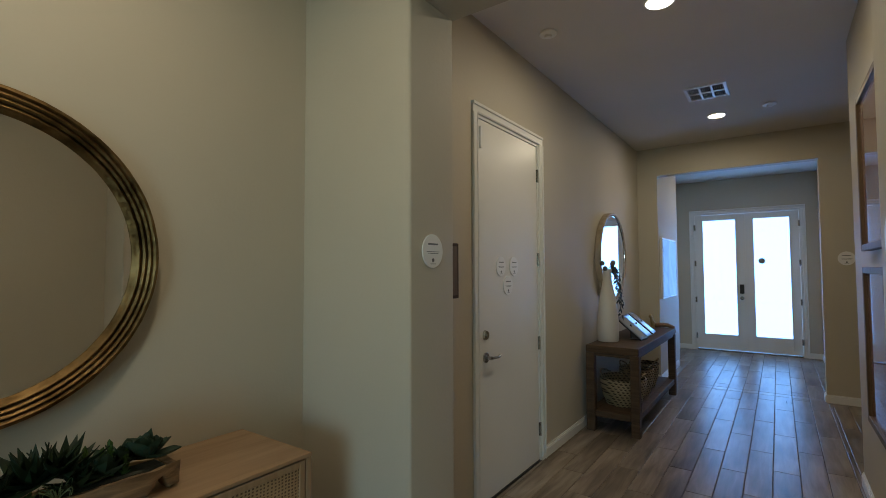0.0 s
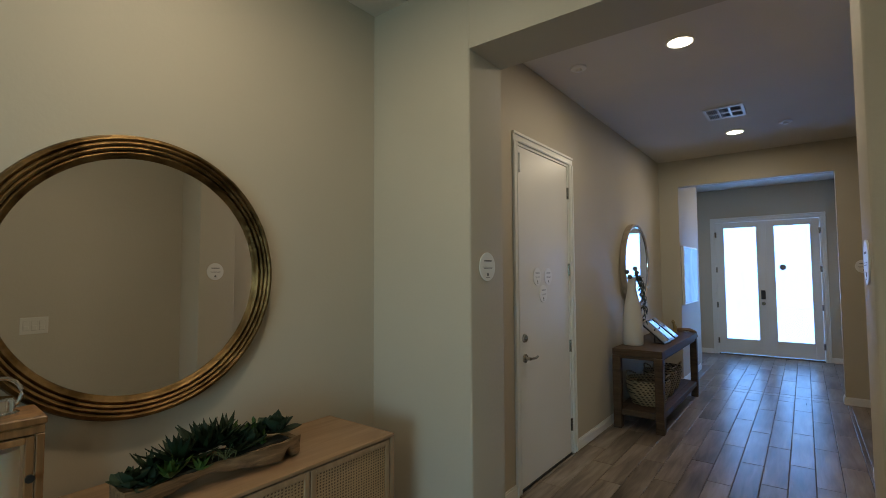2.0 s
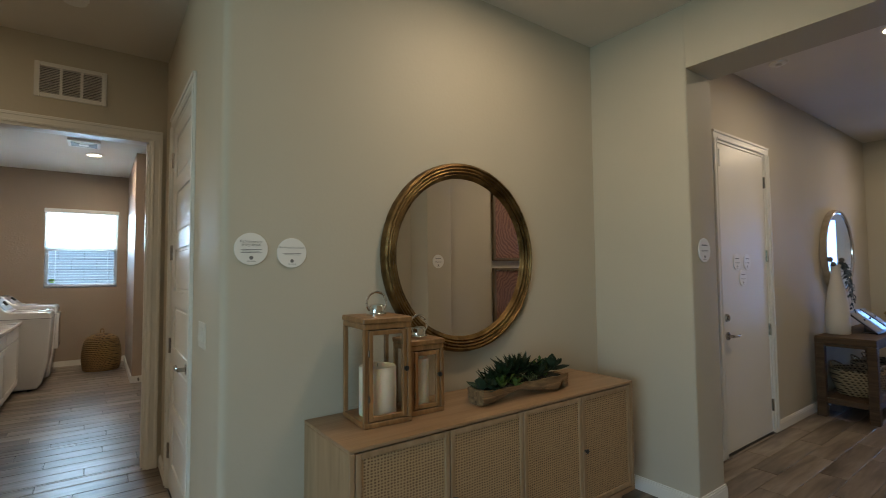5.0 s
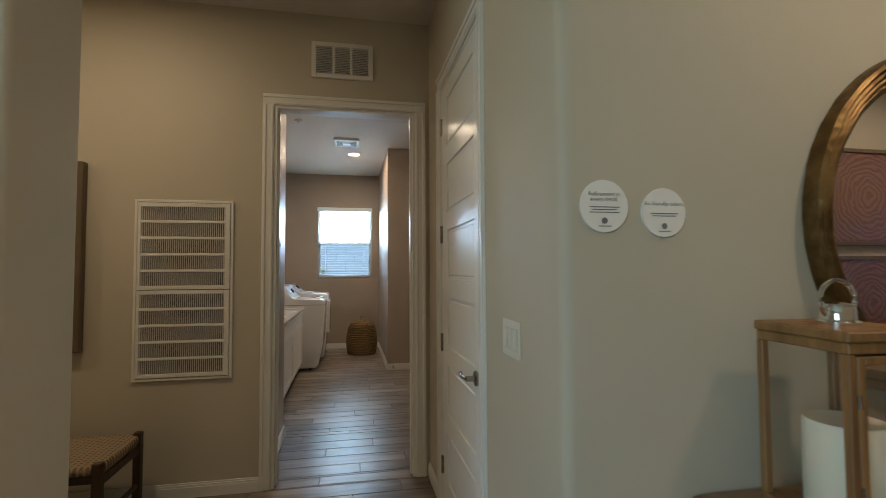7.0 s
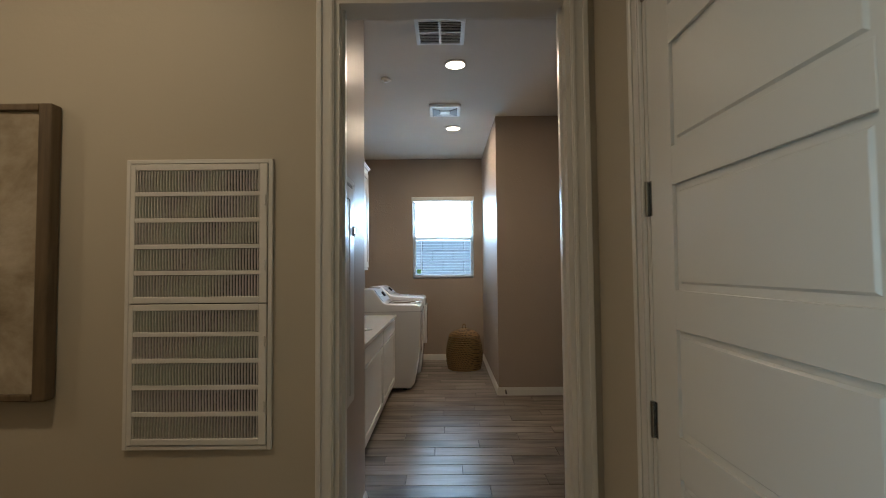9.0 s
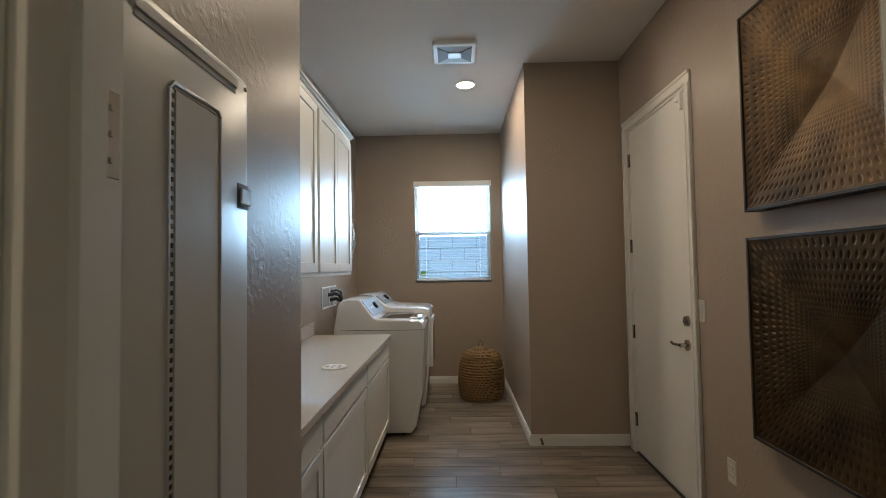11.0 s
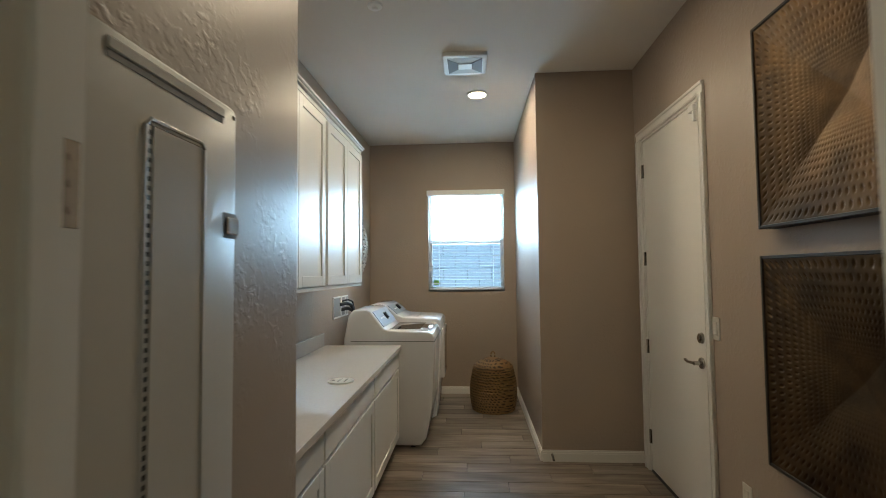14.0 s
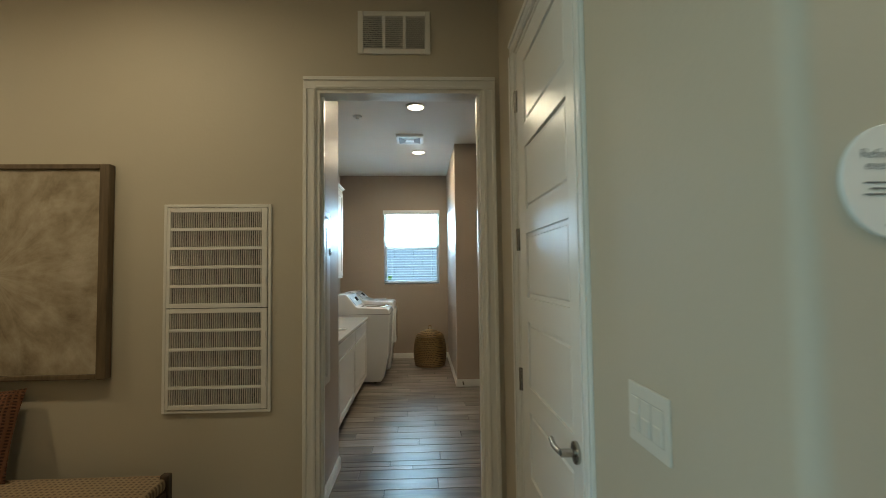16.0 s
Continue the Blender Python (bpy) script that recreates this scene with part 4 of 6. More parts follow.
# curled air plant at the front of the trough
p = pl.matrix_basis @ Vector((-0.005, -0.062, 0.078))
t = thing("air_plant", Matrix.Translation(p), "pale green air plant with thin curling leaves", "plant")
AIRLEAF = mat("pale_air_plant", (0.09, 0.12, 0.05), 0.5)
for k in range(13):
    a = 2 * math.pi * k / 13 + rs.uniform(-0.15, 0.15)
    ln_, up = rs.uniform(0.035, 0.06), rs.uniform(0.025, 0.05)
    pts = [(ln_ * math.sin(q * 1.9) * math.cos(a), ln_ * math.sin(q * 1.9) * math.sin(a) * 0.8 - 0.004 * q, 0.004 + up * math.sin(q * 2.7)) for q in [i / 8 for i in range(9)]]
    part("curl", bm_tube(pts, 0.0012, 5), AIRLEAF, t, smooth=True)


def lettering(text, size, parent, x, y, z, material=INK, m=None):
    cu = bpy.data.curves.new("lettering", "FONT")
    cu.body, cu.size, cu.align_x, cu.align_y, cu.extrude = text, size, "CENTER", "CENTER", 0.0002
    cu.offset = -0.0002
    cu.space_line = 0.85
    cu.materials.append(material)
    ob = new("lettering", cu)
    ob.parent = parent
    ob.matrix_basis = pose(x, y, z, 90) if m is None else m
    return ob


def plaque(x, y, z, rz, r, lines=(), bars=3, label="round white printed plaque mounted on the wall", flat=False, head=None):
    t = thing("plaque", pose(x, y, z, -90 if flat else 0, 0, rz), label, "sign", "round white plaques")
    part("disc", bm_cyl(r, 0.0, 0.006, 48, m=Matrix.Rotation(radians(90), 4, "X"), bev=0.001), PLASTIC, t)
    f = -0.0068
    if head:
        lettering(head, r * 0.235, t, 0, f, r * 0.36)
    else:
        part("print_bar", bm_box(-r * 0.5, r * 0.5, f - 0.0004, f, r * 0.36, r * 0.46), INK, t, "unreadable heading")
    for i in range(bars):
        w = r * (0.62 - 0.1 * (i % 2))
        part("print_bar", bm_box(-w, w, f - 0.0004, f, -r * (0.02 + 0.10 * i), -r * (0.052 + 0.10 * i)), INK, t, "line of small print")
    part("mark", bm_cyl(r * 0.12, 0.0061, 0.0071, 20, m=Matrix.Translation((0, 0, -r * 0.55)) @ Matrix.Rotation(radians(90), 4, "X")), INK, t, "small dark round mark")
    part("print_bar", bm_box(-r * 0.26, r * 0.26, f - 0.0004, f, -r * 0.78, -r * 0.74), PRINT, t)
    return t


plaque(MW, -0.554, 1.519, FACE_E, 0.068, head="Refinement in\nevery detail.")
plaque(MW, -0.382, 1.505, FACE_E, 0.065, head="Air-friendly colors.", bars=2)
plaque(-1.07, 1.94, 1.535, FACE_E, 0.074, bars=2)
plaque(0.41, 1.93, 1.53, FACE_W, 0.074, bars=2)
plaque(0.77, 6.92, 1.56, FACE_S, 0.074, bars=2)
for yy, zz in ((3.085, 1.475), (3.275, 1.475), (3.185, 1.345)):
    plaque(HALL_L - 0.006, yy, zz, FACE_E, 0.066, bars=2, label="round white printed plaque stuck on the hall door")
plaque(-6.005, -1.949, 0.8555, 0, 0.072, bars=2, label="round white printed plaque lying on the counter", flat=True)


ALMOND = mat("light_almond_plastic", (0.64, 0.62, 0.56), 0.35)
# grey for the shadow line painted round each rocker
ROCKER_SHADE = mat("painted_gap_shade", (0.40, 0.38, 0.34), 0.7)


def switch_plate(x, y, z, rz, gangs, label, rocker=True):
    t = thing("light_switch", pose(x, y, z, 0, 0, rz), label, "switch")
    w = 0.07 + 0.046 * (gangs - 1)
    part("plate", bm_box(-w / 2, w / 2, -0.006, 0, -0.06, 0.06, 0.0025, 2), ALMOND, t)
    for i in range(gangs):
        cx = (i - (gangs - 1) / 2) * 0.046
        b = bm_box(cx - 0.0165, cx + 0.0165, -0.0085, -0.006, -0.0335, 0.0335, 0.001)
        q = bm_box(cx - 0.015, cx + 0.015, -0.0115, -0.0086, -0.031, 0.001, 0.0015, bm=b)
        part("rocker", q, ALMOND, t)
        part("rocker_shadow", bm_box(cx - 0.0178, cx + 0.0178, -0.0066, -0.0061, -0.0348, 0.0348), ROCKER_SHADE, t, "painted shadow line round the rocker")
    return t


switch_plate(-2.133, PW, 1.13, FACE_S, 3, "white three-gang rocker light switch on the wall")
switch_plate(-5.975, 0.07, 1.145, FACE_S, 1, "white single rocker light switch beside the exit door")
switch_plate(-6.55, -2.47, 1.145, FACE_N, 1, "white single wall plate above the laundry counter")
switch_plate(0.74, 0.78, 1.14, FACE_W, 3, "white three-gang rocker light switch on the wall")

# ---- hall ----
c0, c1, d0, d1 = -1.29, -0.83, 4.58, 6.37
ct = thing("console_table", pose((c0 + c1) / 2, (d0 + d1) / 2, 0, 0, 0, 90), "dark grey-brown wooden console table with a low shelf", "table")
hw, hd = (d1 - d0) / 2, (c1 - c0) / 2
part("tabletop", bm_box(-hw, hw, -hd, hd, 0.700, 0.765, 0.006, 2), WALNUT, ct)
for sx in (-1, 1):
    for sy in (-1, 1):
        part("leg", bm_box(sx * hw, sx * (hw - 0.075), sy * hd, sy * (hd - 0.075), 0.0, 0.6995, 0.005), WALNUT, ct)
    part("apron", bm_box(sx * (hw - 0.012), sx * (hw - 0.04), -hd + 0.0755, hd - 0.0755, 0.672, 0.6995, 0.002), WALNUT, ct)
part("shelf", bm_box(-hw + 0.012, hw - 0.012, -hd + 0.078, hd - 0.078, 0.13, 0.185, 0.003), WALNUT, ct)
for sy in (-1, 1):
    part("shelf_rail", bm_box(-hw + 0.0755, hw - 0.0755, sy * (hd - 0.0775), sy * (hd - 0.012), 0.13, 0.185, 0.003), WALNUT, ct)
    part("apron", bm_box(-hw + 0.0755, hw - 0.0755, sy * (hd - 0.012), sy * (hd - 0.04), 0.672, 0.6995, 0.002), WALNUT, ct)

om = thing("wall_mirror", pose(HALL_L + 0.004, 5.55, 1.592, 0, 0, FACE_E), "oval wall mirror in a tan wooden frame above the console", "mirror")
b = bm_cyl(1, 0.0, 0.044, 72, m=Matrix.Diagonal((0.468, 1, 0.448, 1)) @ Matrix.Rotation(radians(90), 4, "X"))
part("mirror_glass", b, MIRROR, om, "silvered mirror glass")
part("frame", bm_ring(0.462, 0.442, [(0.001, 0.0445), (0.004, 0.05), (0.008, 0.058), (0.024, 0.060), (0.030, 0.052), (0.030, 0)], 80), wood("tan_mirror_wood", (0.24, 0.18, 0.12), (0.44, 0.35, 0.255), 0.5, 2), om, "tan wooden frame", True)
part("inner_rim", bm_ring(0.452, 0.432, [(0, 0.0445), (0.001, 0.049), (0.006, 0.052), (0.0105, 0.050), (0.0105, 0.0445)], 80), CHROME, om, "thin bright inner rim", True)

vs = thing("vase", Matrix.Translation((-1.185, 4.93, 0.765)), "tall white ceramic bottle vase on the console", "vase")
part("body", bm_turn([(0.092, 0), (0.098, 0.01), (0.10, 0.13), (0.094, 0.27), (0.078, 0.40), (0.056, 0.50), (0.042, 0.58), (0.04, 0.66), (0.046, 0.69), (0.038, 0.69), (0.03, 0.60)], 36), CERAMIC, vs, smooth=True)
sp = thing("dried_spray", pose(-1.185, 4.93, 1.44), "trailing dusty green spray with seed heads in the vase", "plant")
rs2 = random.Random(5)
lf = leaf_mesh("leaf", 0.05, 0.016, 0.001, 0.5, EUCA, 0.1)
for st in range(6):
    a = rs2.uniform(-0.5, 0.9)
    pts = []
    for i in range(9):
        u = i / 8
        pts.append((0.02 * math.cos(a) + 0.10 * u * math.cos(a), 0.10 * u * math.sin(a) + 0.04 * u, 0.0 + 0.11 * math.sin(u * 2.2) - 0.46 * u * u * (0.6 + 0.1 * st)))
    stem = part("stem", bm_tube(pts, 0.0022, 5), EUCA, sp)
    for i in range(2, 9):
        for k in range(4):
            ob = new("leaf", lf)
            ob.parent = stem
            ob.matrix_basis = Matrix.Translation(Vector(pts[i]) + Vector([rs2.uniform(-0.012, 0.012) for _ in range(3)])) @ pose(0, 0, 0, rs2.uniform(-100, -20), rs2.uniform(-30, 30), rs2.uniform(0, 360))
for px, py, pz in ((-0.03, -0.05, 0.07), (0.05, 0.01, 0.06), (0.0, -0.06, 0.02)):
    b = bmesh.new()
    bmesh.ops.create_icosphere(b, subdivisions=2, radius=0.024, matrix=Matrix.Translation((px, py, pz)))
    part("seed_head", b, mat("grey_seed_head", (0.10, 0.10, 0.10), 0.8), sp, "round grey seed head", True)

for i in range(3):
    t = thing("tablet", pose(-0.905 - 0.01 * i, 5.17 + i * 0.27, 0.767, 0, 0, (84, 89, 93)[i]), "thin black framed tablet leaning back on a stand", "tablet", "three tablets on the console")
    tl = Matrix.Rotation(radians(-50), 4, "X")
    part("case", bm_box(-0.10, 0.10, -0.008, 0.008, 0.006, 0.32, 0.003), BLACK, t, m=tl)
    part("screen", bm_box(-0.074, 0.074, -0.0095, -0.0082, 0.032, 0.294), mat("grey_glossy_screen", (0.30, 0.29, 0.28), 0.08), t, "pale glossy screen", m=tl)
    part("stand", bm_box(-0.05, 0.05, 0.03, 0.14, 0.0, 0.006, 0.002), BLACK, t)
    part("stand_leg", bm_box(-0.01, 0.01, 0.125, 0.137, 0.006, 0.14, 0.002), BLACK, t)

fg = bm_turn([(0.03, 0), (0.034, 0.01), (0.02, 0.03), (0.026, 0.07), (0.015, 0.11), (0.024, 0.135), (0.006, 0.16)], 20)
for v in fg.verts:
    v.co += Vector((0.012 * math.sin(v.co.z * 30), 0.01 * noise.noise(v.co * 30), 0))
tagged(new("figurine", finish("figurine", fg, mat("aged_gold", (0.30, 0.22, 0.10), 0.4, 0.7), True)), "small aged gold figurine on the console end", "figurine").matrix_basis = pose(-1.05, 6.18, 0.767)
dwb = bm_tube([(-0.10, 0.02, 0.02), (-0.02, 0.0, 0.03), (0.06, 0.03, 0.028), (0.11, 0.07, 0.0), (0.12, 0.085, -0.06)], 0.024, 10)
for v in dwb.verts:
    v.co += Vector((0, 0.008 * noise.noise(v.co * 40), 0.006 * noise.noise(v.co * 33)))
tagged(new("driftwood_branch", finish("driftwood_branch", dwb, DRIFT, True)), "short driftwood branch overhanging the console end", "ornament").matrix_basis = pose(-0.97, 6.31, 0.768)


def hall_basket(x, y, r, h, label):
    t = thing("basket", pose(x, y, 0.186), label, "basket", "woven baskets on the console shelf")
    prof = []
    n = 12
    for i in range(n + 1):
        u = i / n
        rr = r * (0.72 + 0.28 * math.sin(u * 1.75))
        prof.append((rr + 0.004 * (i % 2), u * h))
    prof += [(r * 0.93, h), (r * 0.86, h * 0.5), (r * 0.66, 0.02)]
    part("body", bm_turn(prof, 28), RUSH, t, smooth=True)
    for s in (-1, 1):
        pts = [(s * r * 0.96 * math.cos(a * 0.5), r * 0.96 * math.sin(a * 0.5), h + 0.05 * math.cos(a)) for a in [radians(-80 + 160 * i / 10) for i in range(11)]]
        part("handle", bm_tube(pts, 0.008, 8), RUSH, t, "looped rattan handle", True)
    for k in range(3):
        a = 2.1 * k + 0.4
        part("foot", bm_cyl(0.012, -0.0, 0.02, 10, m=Matrix.Translation((r * 0.6 * math.cos(a), r * 0.6 * math.sin(a), 0))), RUSH, t)
    return t


hall_basket(-1.06, 4.95, 0.208, 0.25, "round pale rattan basket with loop handles on the shelf")
hall_basket(-1.05, 5.42, 0.165, 0.26, "round pale rattan basket with loop handles on the shelf")
hall_basket(-1.06, 5.80, 0.15, 0.25, "round dark-rimmed rattan basket with loop handles on the shelf")
for x, y, r, h in ((-1.08, 4.99, 0.085, 0.33), (-1.05, 5.42, 0.08, 0.31)):
    b = bm_turn([(r, 0), (r * 1.05, 0.02), (r * 1.05, h * 0.7), (r * 0.6, h * 0.88), (r * 0.55, h), (r * 0.5, h), (r * 0.55, h * 0.88), (r * 0.98, h * 0.68), (r * 0.95, 0.02)], 28)
    g = tagged(new("glass_jar", finish("glass_jar", b, GLASS, True)), "clear glass bottle standing in a rattan basket", "jar", "glass bottles in baskets")
    g.matrix_basis = pose(x, y, 0.21)

# carved panels on the hall wall
for z0, z1 in ((0.60, 1.46), (1.55, 2.42)):
    cp = thing("carved_panel", pose(HALL_R, 3.37, z0, 0, 0, FACE_W), "square carved red-brown wooden panel in a dark frame", "wall art", "carved panels in the hall")
    w, h = 0.96, z1 - z0
    b = None
    for q0, q1, r0, r1 in ((-w / 2, -w / 2 + 0.035, 0, h), (w / 2 - 0.035, w / 2, 0, h), (-w / 2 + 0.035, w / 2 - 0.035, 0, 0.035), (-w / 2 + 0.035, w / 2 - 0.035, h - 0.035, h)):
        b = bm_box(q0, q1, -0.045, -0.002, r0, r1, 0.002, bm=b)
    part("frame", b, ARTFRAME, cp)
    b = bm_box(-w / 2 + 0.036, w / 2 - 0.036, -0.03, -0.004, 0.036, h - 0.036)
    bmesh.ops.translate(b, vec=(0, 0, -h / 2), verts=b.verts[:])
    part("carved_field", b, CARVED, cp, "carved swirling relief", m=pose(0, 0, h / 2))

fp = thing("framed_picture", pose(-1.10, 7.51, 1.06, 0, 0, FACE_E), "pale abstract print in a thin light frame", "picture")
part("frame", bm_box(-0.5, 0.5, -0.03, -0.001, 0, 0.81, 0.003), WHITE, fp)
part("print", bm_box(-0.48, 0.48, -0.0325, -0.0305, 0.02, 0.79), ABSTRACT, fp, "pale abstract print behind glass")

ch = thing("door_chime", pose(HALL_R, 3.12, 2.62, 0, 0, FACE_W), "small white door chime box high on the hall wall", "door chime")
part("cover", bm_box(-0.09, 0.09, -0.04, -0.0005, 0, 0.12, 0.006, 2), PLASTIC, ch)

fr = thing("framed_picture", pose(HALL_L, 2.411, 1.292, 0, 0, FACE_E), "small brown framed picture beside the hall door", "picture")
part("frame", bm_box(-0.11, 0.11, -0.032, -0.001, 0, 0.31, 0.003), WALNUT, fr)
part("print", bm_box(-0.092, 0.092, -0.0345, -0.0325, 0.018, 0.292), ARTFRAME, fr, "brown print")

dd = thing("door_sticker", pose(-0.057, 9.984, 1.585), "round dark sticker on the front door glass", "sticker")
part("disc", bm_cyl(0.05, -0.004, 0.0, 32, m=Matrix.Translation((0, 0.012, 0)) @ Matrix.Rotation(radians(90), 4, "X")), PRINT, dd)
b = bmesh.new()
vsn = [b.verts.new(p) for p in ((0, 0, 0), (0.2, 0, 0), (0.2, 0.05, 0), (0, 0.05, 0), (0, 0, 0.05), (0, 0.05, 0.05))]
for f in ((0, 3, 2, 1), (0, 1, 4), (3, 5, 2), (0, 4, 5, 3), (1, 2, 5, 4)):
    b.faces.new([vsn[i] for i in f])
tagged(new("door_wedge", finish("door_wedge", b, BLACK)), "dark wedge doorstop lying on the floor", "doorstop").matrix_basis = pose(-1.42, 8.80, 0.0, 0, 0, -8)


def ceiling_register(x, y, wx, wy, cols, rows_, label, slat_n=6):
    t = thing("ceiling_vent", pose(x, y, H), label, "vent")
    # dark sheet painted in place of the duct's depth
    part("backing", bm_box(-wx / 2 + 0.02, wx / 2 - 0.02, -wy / 2 + 0.02, wy / 2 - 0.02, -0.003, -0.001), DARK, t)
    b = None
    f = 0.028
    for q0, q1, r0, r1 in ((-wx / 2, -wx / 2 + f, -wy / 2, wy / 2), (wx / 2 - f, wx / 2, -wy / 2, wy / 2), (-wx / 2 + f, wx / 2 - f, -wy / 2, -wy / 2 + f), (-wx / 2 + f, wx / 2 - f, wy / 2 - f, wy / 2)):
        b = bm_box(q0, q1, r0, r1, -0.012, -0.0005, 0.002, bm=b)
    part("frame", b, PLASTIC, t)
    iw, ih = wx - 2 * f, wy - 2 * f
    for i in range(1, cols):
        cx = -iw / 2 + iw * i / cols
        part("bar", bm_box(cx - 0.009, cx + 0.009, -ih / 2, ih / 2, -0.012, -0.003), PLASTIC, t)
    for j in range(1, rows_):
        cy = -ih / 2 + ih * j / rows_
        part("bar", bm_box(-iw / 2, iw / 2, cy - 0.009, cy + 0.009, -0.0125, -0.0035), PLASTIC, t)
    for k in range(slat_n * cols):
        cx = -iw / 2 + iw * (k + 0.5) / (slat_n * cols)
        b = bm_box(-0.0007, 0.0007, -ih / 2, ih / 2, -0.0035, 0.0035)
        part("slat", b, PLASTIC, t, m=pose(cx, 0, -0.0068, 0, 20 if cx < 0 else -20, 0))
    return t


ceiling_register(-0.311, 5.045, 0.33, 0.37, 3, 2, "white multi-way air register in the hall ceiling")
ceiling_register(-5.25, -1.277, 0.364, 0.346, 2, 2, "white air register in the laundry ceiling", 7)


def detector(x, y, r, label, sprinkler=False):
    prof = [(r, -0.0005), (r, -0.008), (r * 0.92, -0.014)] + ([(r * 0.4, -0.016), (r * 0.35, -0.03), (r * 0.15, -0.032)] if sprinkler else [(r * 0.85, -0.03), (r * 0.5, -0.034), (r * 0.1, -0.034)])
    t = thing("smoke_detector" if not sprinkler else "sprinkler_head", pose(x, y, H), label, "detector" if not sprinkler else "sprinkler")
    part("housing", bm_turn(prof, 32), PLASTIC, t, smooth=True)


detector(-1.05, 3.224, 0.06, "small round white sprinkler cover on the hall ceiling", True)
detector(0.144, 5.749, 0.06, "small round white sprinkler cover on the hall ceiling", True)
detector(0.0, 8.6, 0.06, "small round white detector on the foyer ceiling")
detector(-6.078, -1.765, 0.045, "small round white sprinkler cover on the laundry ceiling", True)
detector(-3.10, -1.217, 0.07, "round white smoke detector on the passage ceiling")

# ---- passage ----


def louvre(x, y0, y1, z0, z1, bays, label):
    w, h = y1 - y0, z1 - z0
    t = thing("wall_vent", pose(x, (y0 + y1) / 2, z0, 0, 0, FACE_E), label, "vent")
    # no duct behind the louvres: a dark sheet paints its shade
    part("backing", bm_box(-w / 2 + 0.01, w / 2 - 0.01, -0.003, -0.001, 0.01, h - 0.01), DARK, t)
    f = 0.03
    b = None
    for q0, q1, r0, r1 in ((-w / 2, -w / 2 + f, 0, h), (w / 2 - f, w / 2, 0, h), (-w / 2 + f, w / 2 - f, 0, f), (-w / 2 + f, w / 2 - f, h - f, h)):
        b = bm_box(q0, q1, -0.014, -0.0005, r0, r1, 0.003, bm=b)
    part("frame", b, GRILLE, t)
    iw = (w - 2 * f)
    for i in range(1, bays):
        cx = -w / 2 + f + iw * i / bays
        part("bar", bm_box(cx - 0.008, cx + 0.008, -0.014, -0.003, f, h - f), GRILLE, t)
    n = 16
    for k in range(n):
        cz = f + (h - 2 * f) * (k + 0.5) / n
        part("slat", bm_box(-iw / 2, iw / 2, -0.005, 0.005, -0.001, 0.001), GRILLE, t, m=pose(0, -0.0085, cz, -20))


louvre(LW, -1.448, -1.05, 2.617, 2.857, 3, "white louvred wall vent above the laundry doorway")

gy0, gy1, gz0, gz1 = -2.466, -1.908, 0.70, 1.792
gr = thing("return_grille", pose(LW, (gy0 + gy1) / 2, gz0, 0, 0, FACE_E), "large white two-panel return air grille on the wall", "vent")
w, h = gy1 - gy0, gz1 - gz0
part("filter", bm_box(-w / 2 + 0.01, w / 2 - 0.01, -0.003, -0.001, 0.01, h - 0.01), FILTER, gr, "grey filter cloth")
b = None
f = 0.016
for q0, q1, r0, r1 in ((-w / 2, -w / 2 + f, 0, h), (w / 2 - f, w / 2, 0, h), (-w / 2 + f, w / 2 - f, 0, f), (-w / 2 + f, w / 2 - f, h - f, h)):
    b = bm_box(q0, q1, -0.014, -0.0005, r0, r1, 0.002, bm=b)
part("frame", b, GRILLE, gr)
seam = 1.243 - gz0
for r0, r1 in ((f + 0.003, seam - 0.002), (seam + 0.002, h - f - 0.003)):
    x0, x1 = -w / 2 + f + 0.003, w / 2 - f - 0.003
    e = 0.03
    b = None
    for q0, q1, s0, s1 in ((x0, x0 + e * 0.6, r0, r1), (x1 - e, x1, r0, r1), (x0 + e * 0.6, x1 - e, r0, r0 + e * 0.8), (x0 + e * 0.6, x1 - e, r1 - e * 0.8, r1)):
        b = bm_box(q0, q1, -0.018, -0.0045, s0, s1, 0.002, bm=b)
    dr = part("grille_door", b, GRILLE, gr)
    a0, a1, c0, c1 = x0 + e * 0.6, x1 - e, r0 + e * 0.8, r1 - e * 0.8
    rowh = (c1 - c0 + 0.02) / 5
    for k in range(1, 5):
        zc = c0 + k * rowh - 0.01
        part("cross_bar", bm_box(a0, a1, -0.017, -0.005, zc - 0.0085, zc + 0.0085, 0.001), GRILLE, dr)
    for k in range(5):
        zb, zt = c0 + k * rowh - (0.0 if k == 0 else 0.0), c0 + (k + 1) * rowh - 0.02
        b = bmesh.new()
        ns = 42
        vs_, fs_ = [], []
        for i in range(ns):
            cx = a0 + (a1 - a0) * (i + 0.5) / ns
            n0 = len(vs_)
            for dx, dy in ((-0.0016, -0.016), (0.0016, -0.016), (0.002, -0.006), (-0.0012, -0.006)):
                vs_ += [(cx + dx, dy, zb), (cx + dx, dy, zt)]
            for q in range(4):
                p0, p1 = n0 + 2 * q, n0 + 2 * ((q + 1) % 4)
                fs_.append((p0, p1, p1 + 1, p0 + 1))
        me = bpy.data.meshes.new("slats")
        me.from_pydata(vs_, [], fs_)
        me.materials.append(GRILLE)
        ob = new("slats", me)
        ob.parent = dr
    for zc in (r0 + 0.14, r1 - 0.14):
        part("catch", bm_box(x1 - 0.012, x1 - 0.004, -0.024, -0.018, zc - 0.02, zc + 0.02, 0.002), GRILLE, dr)

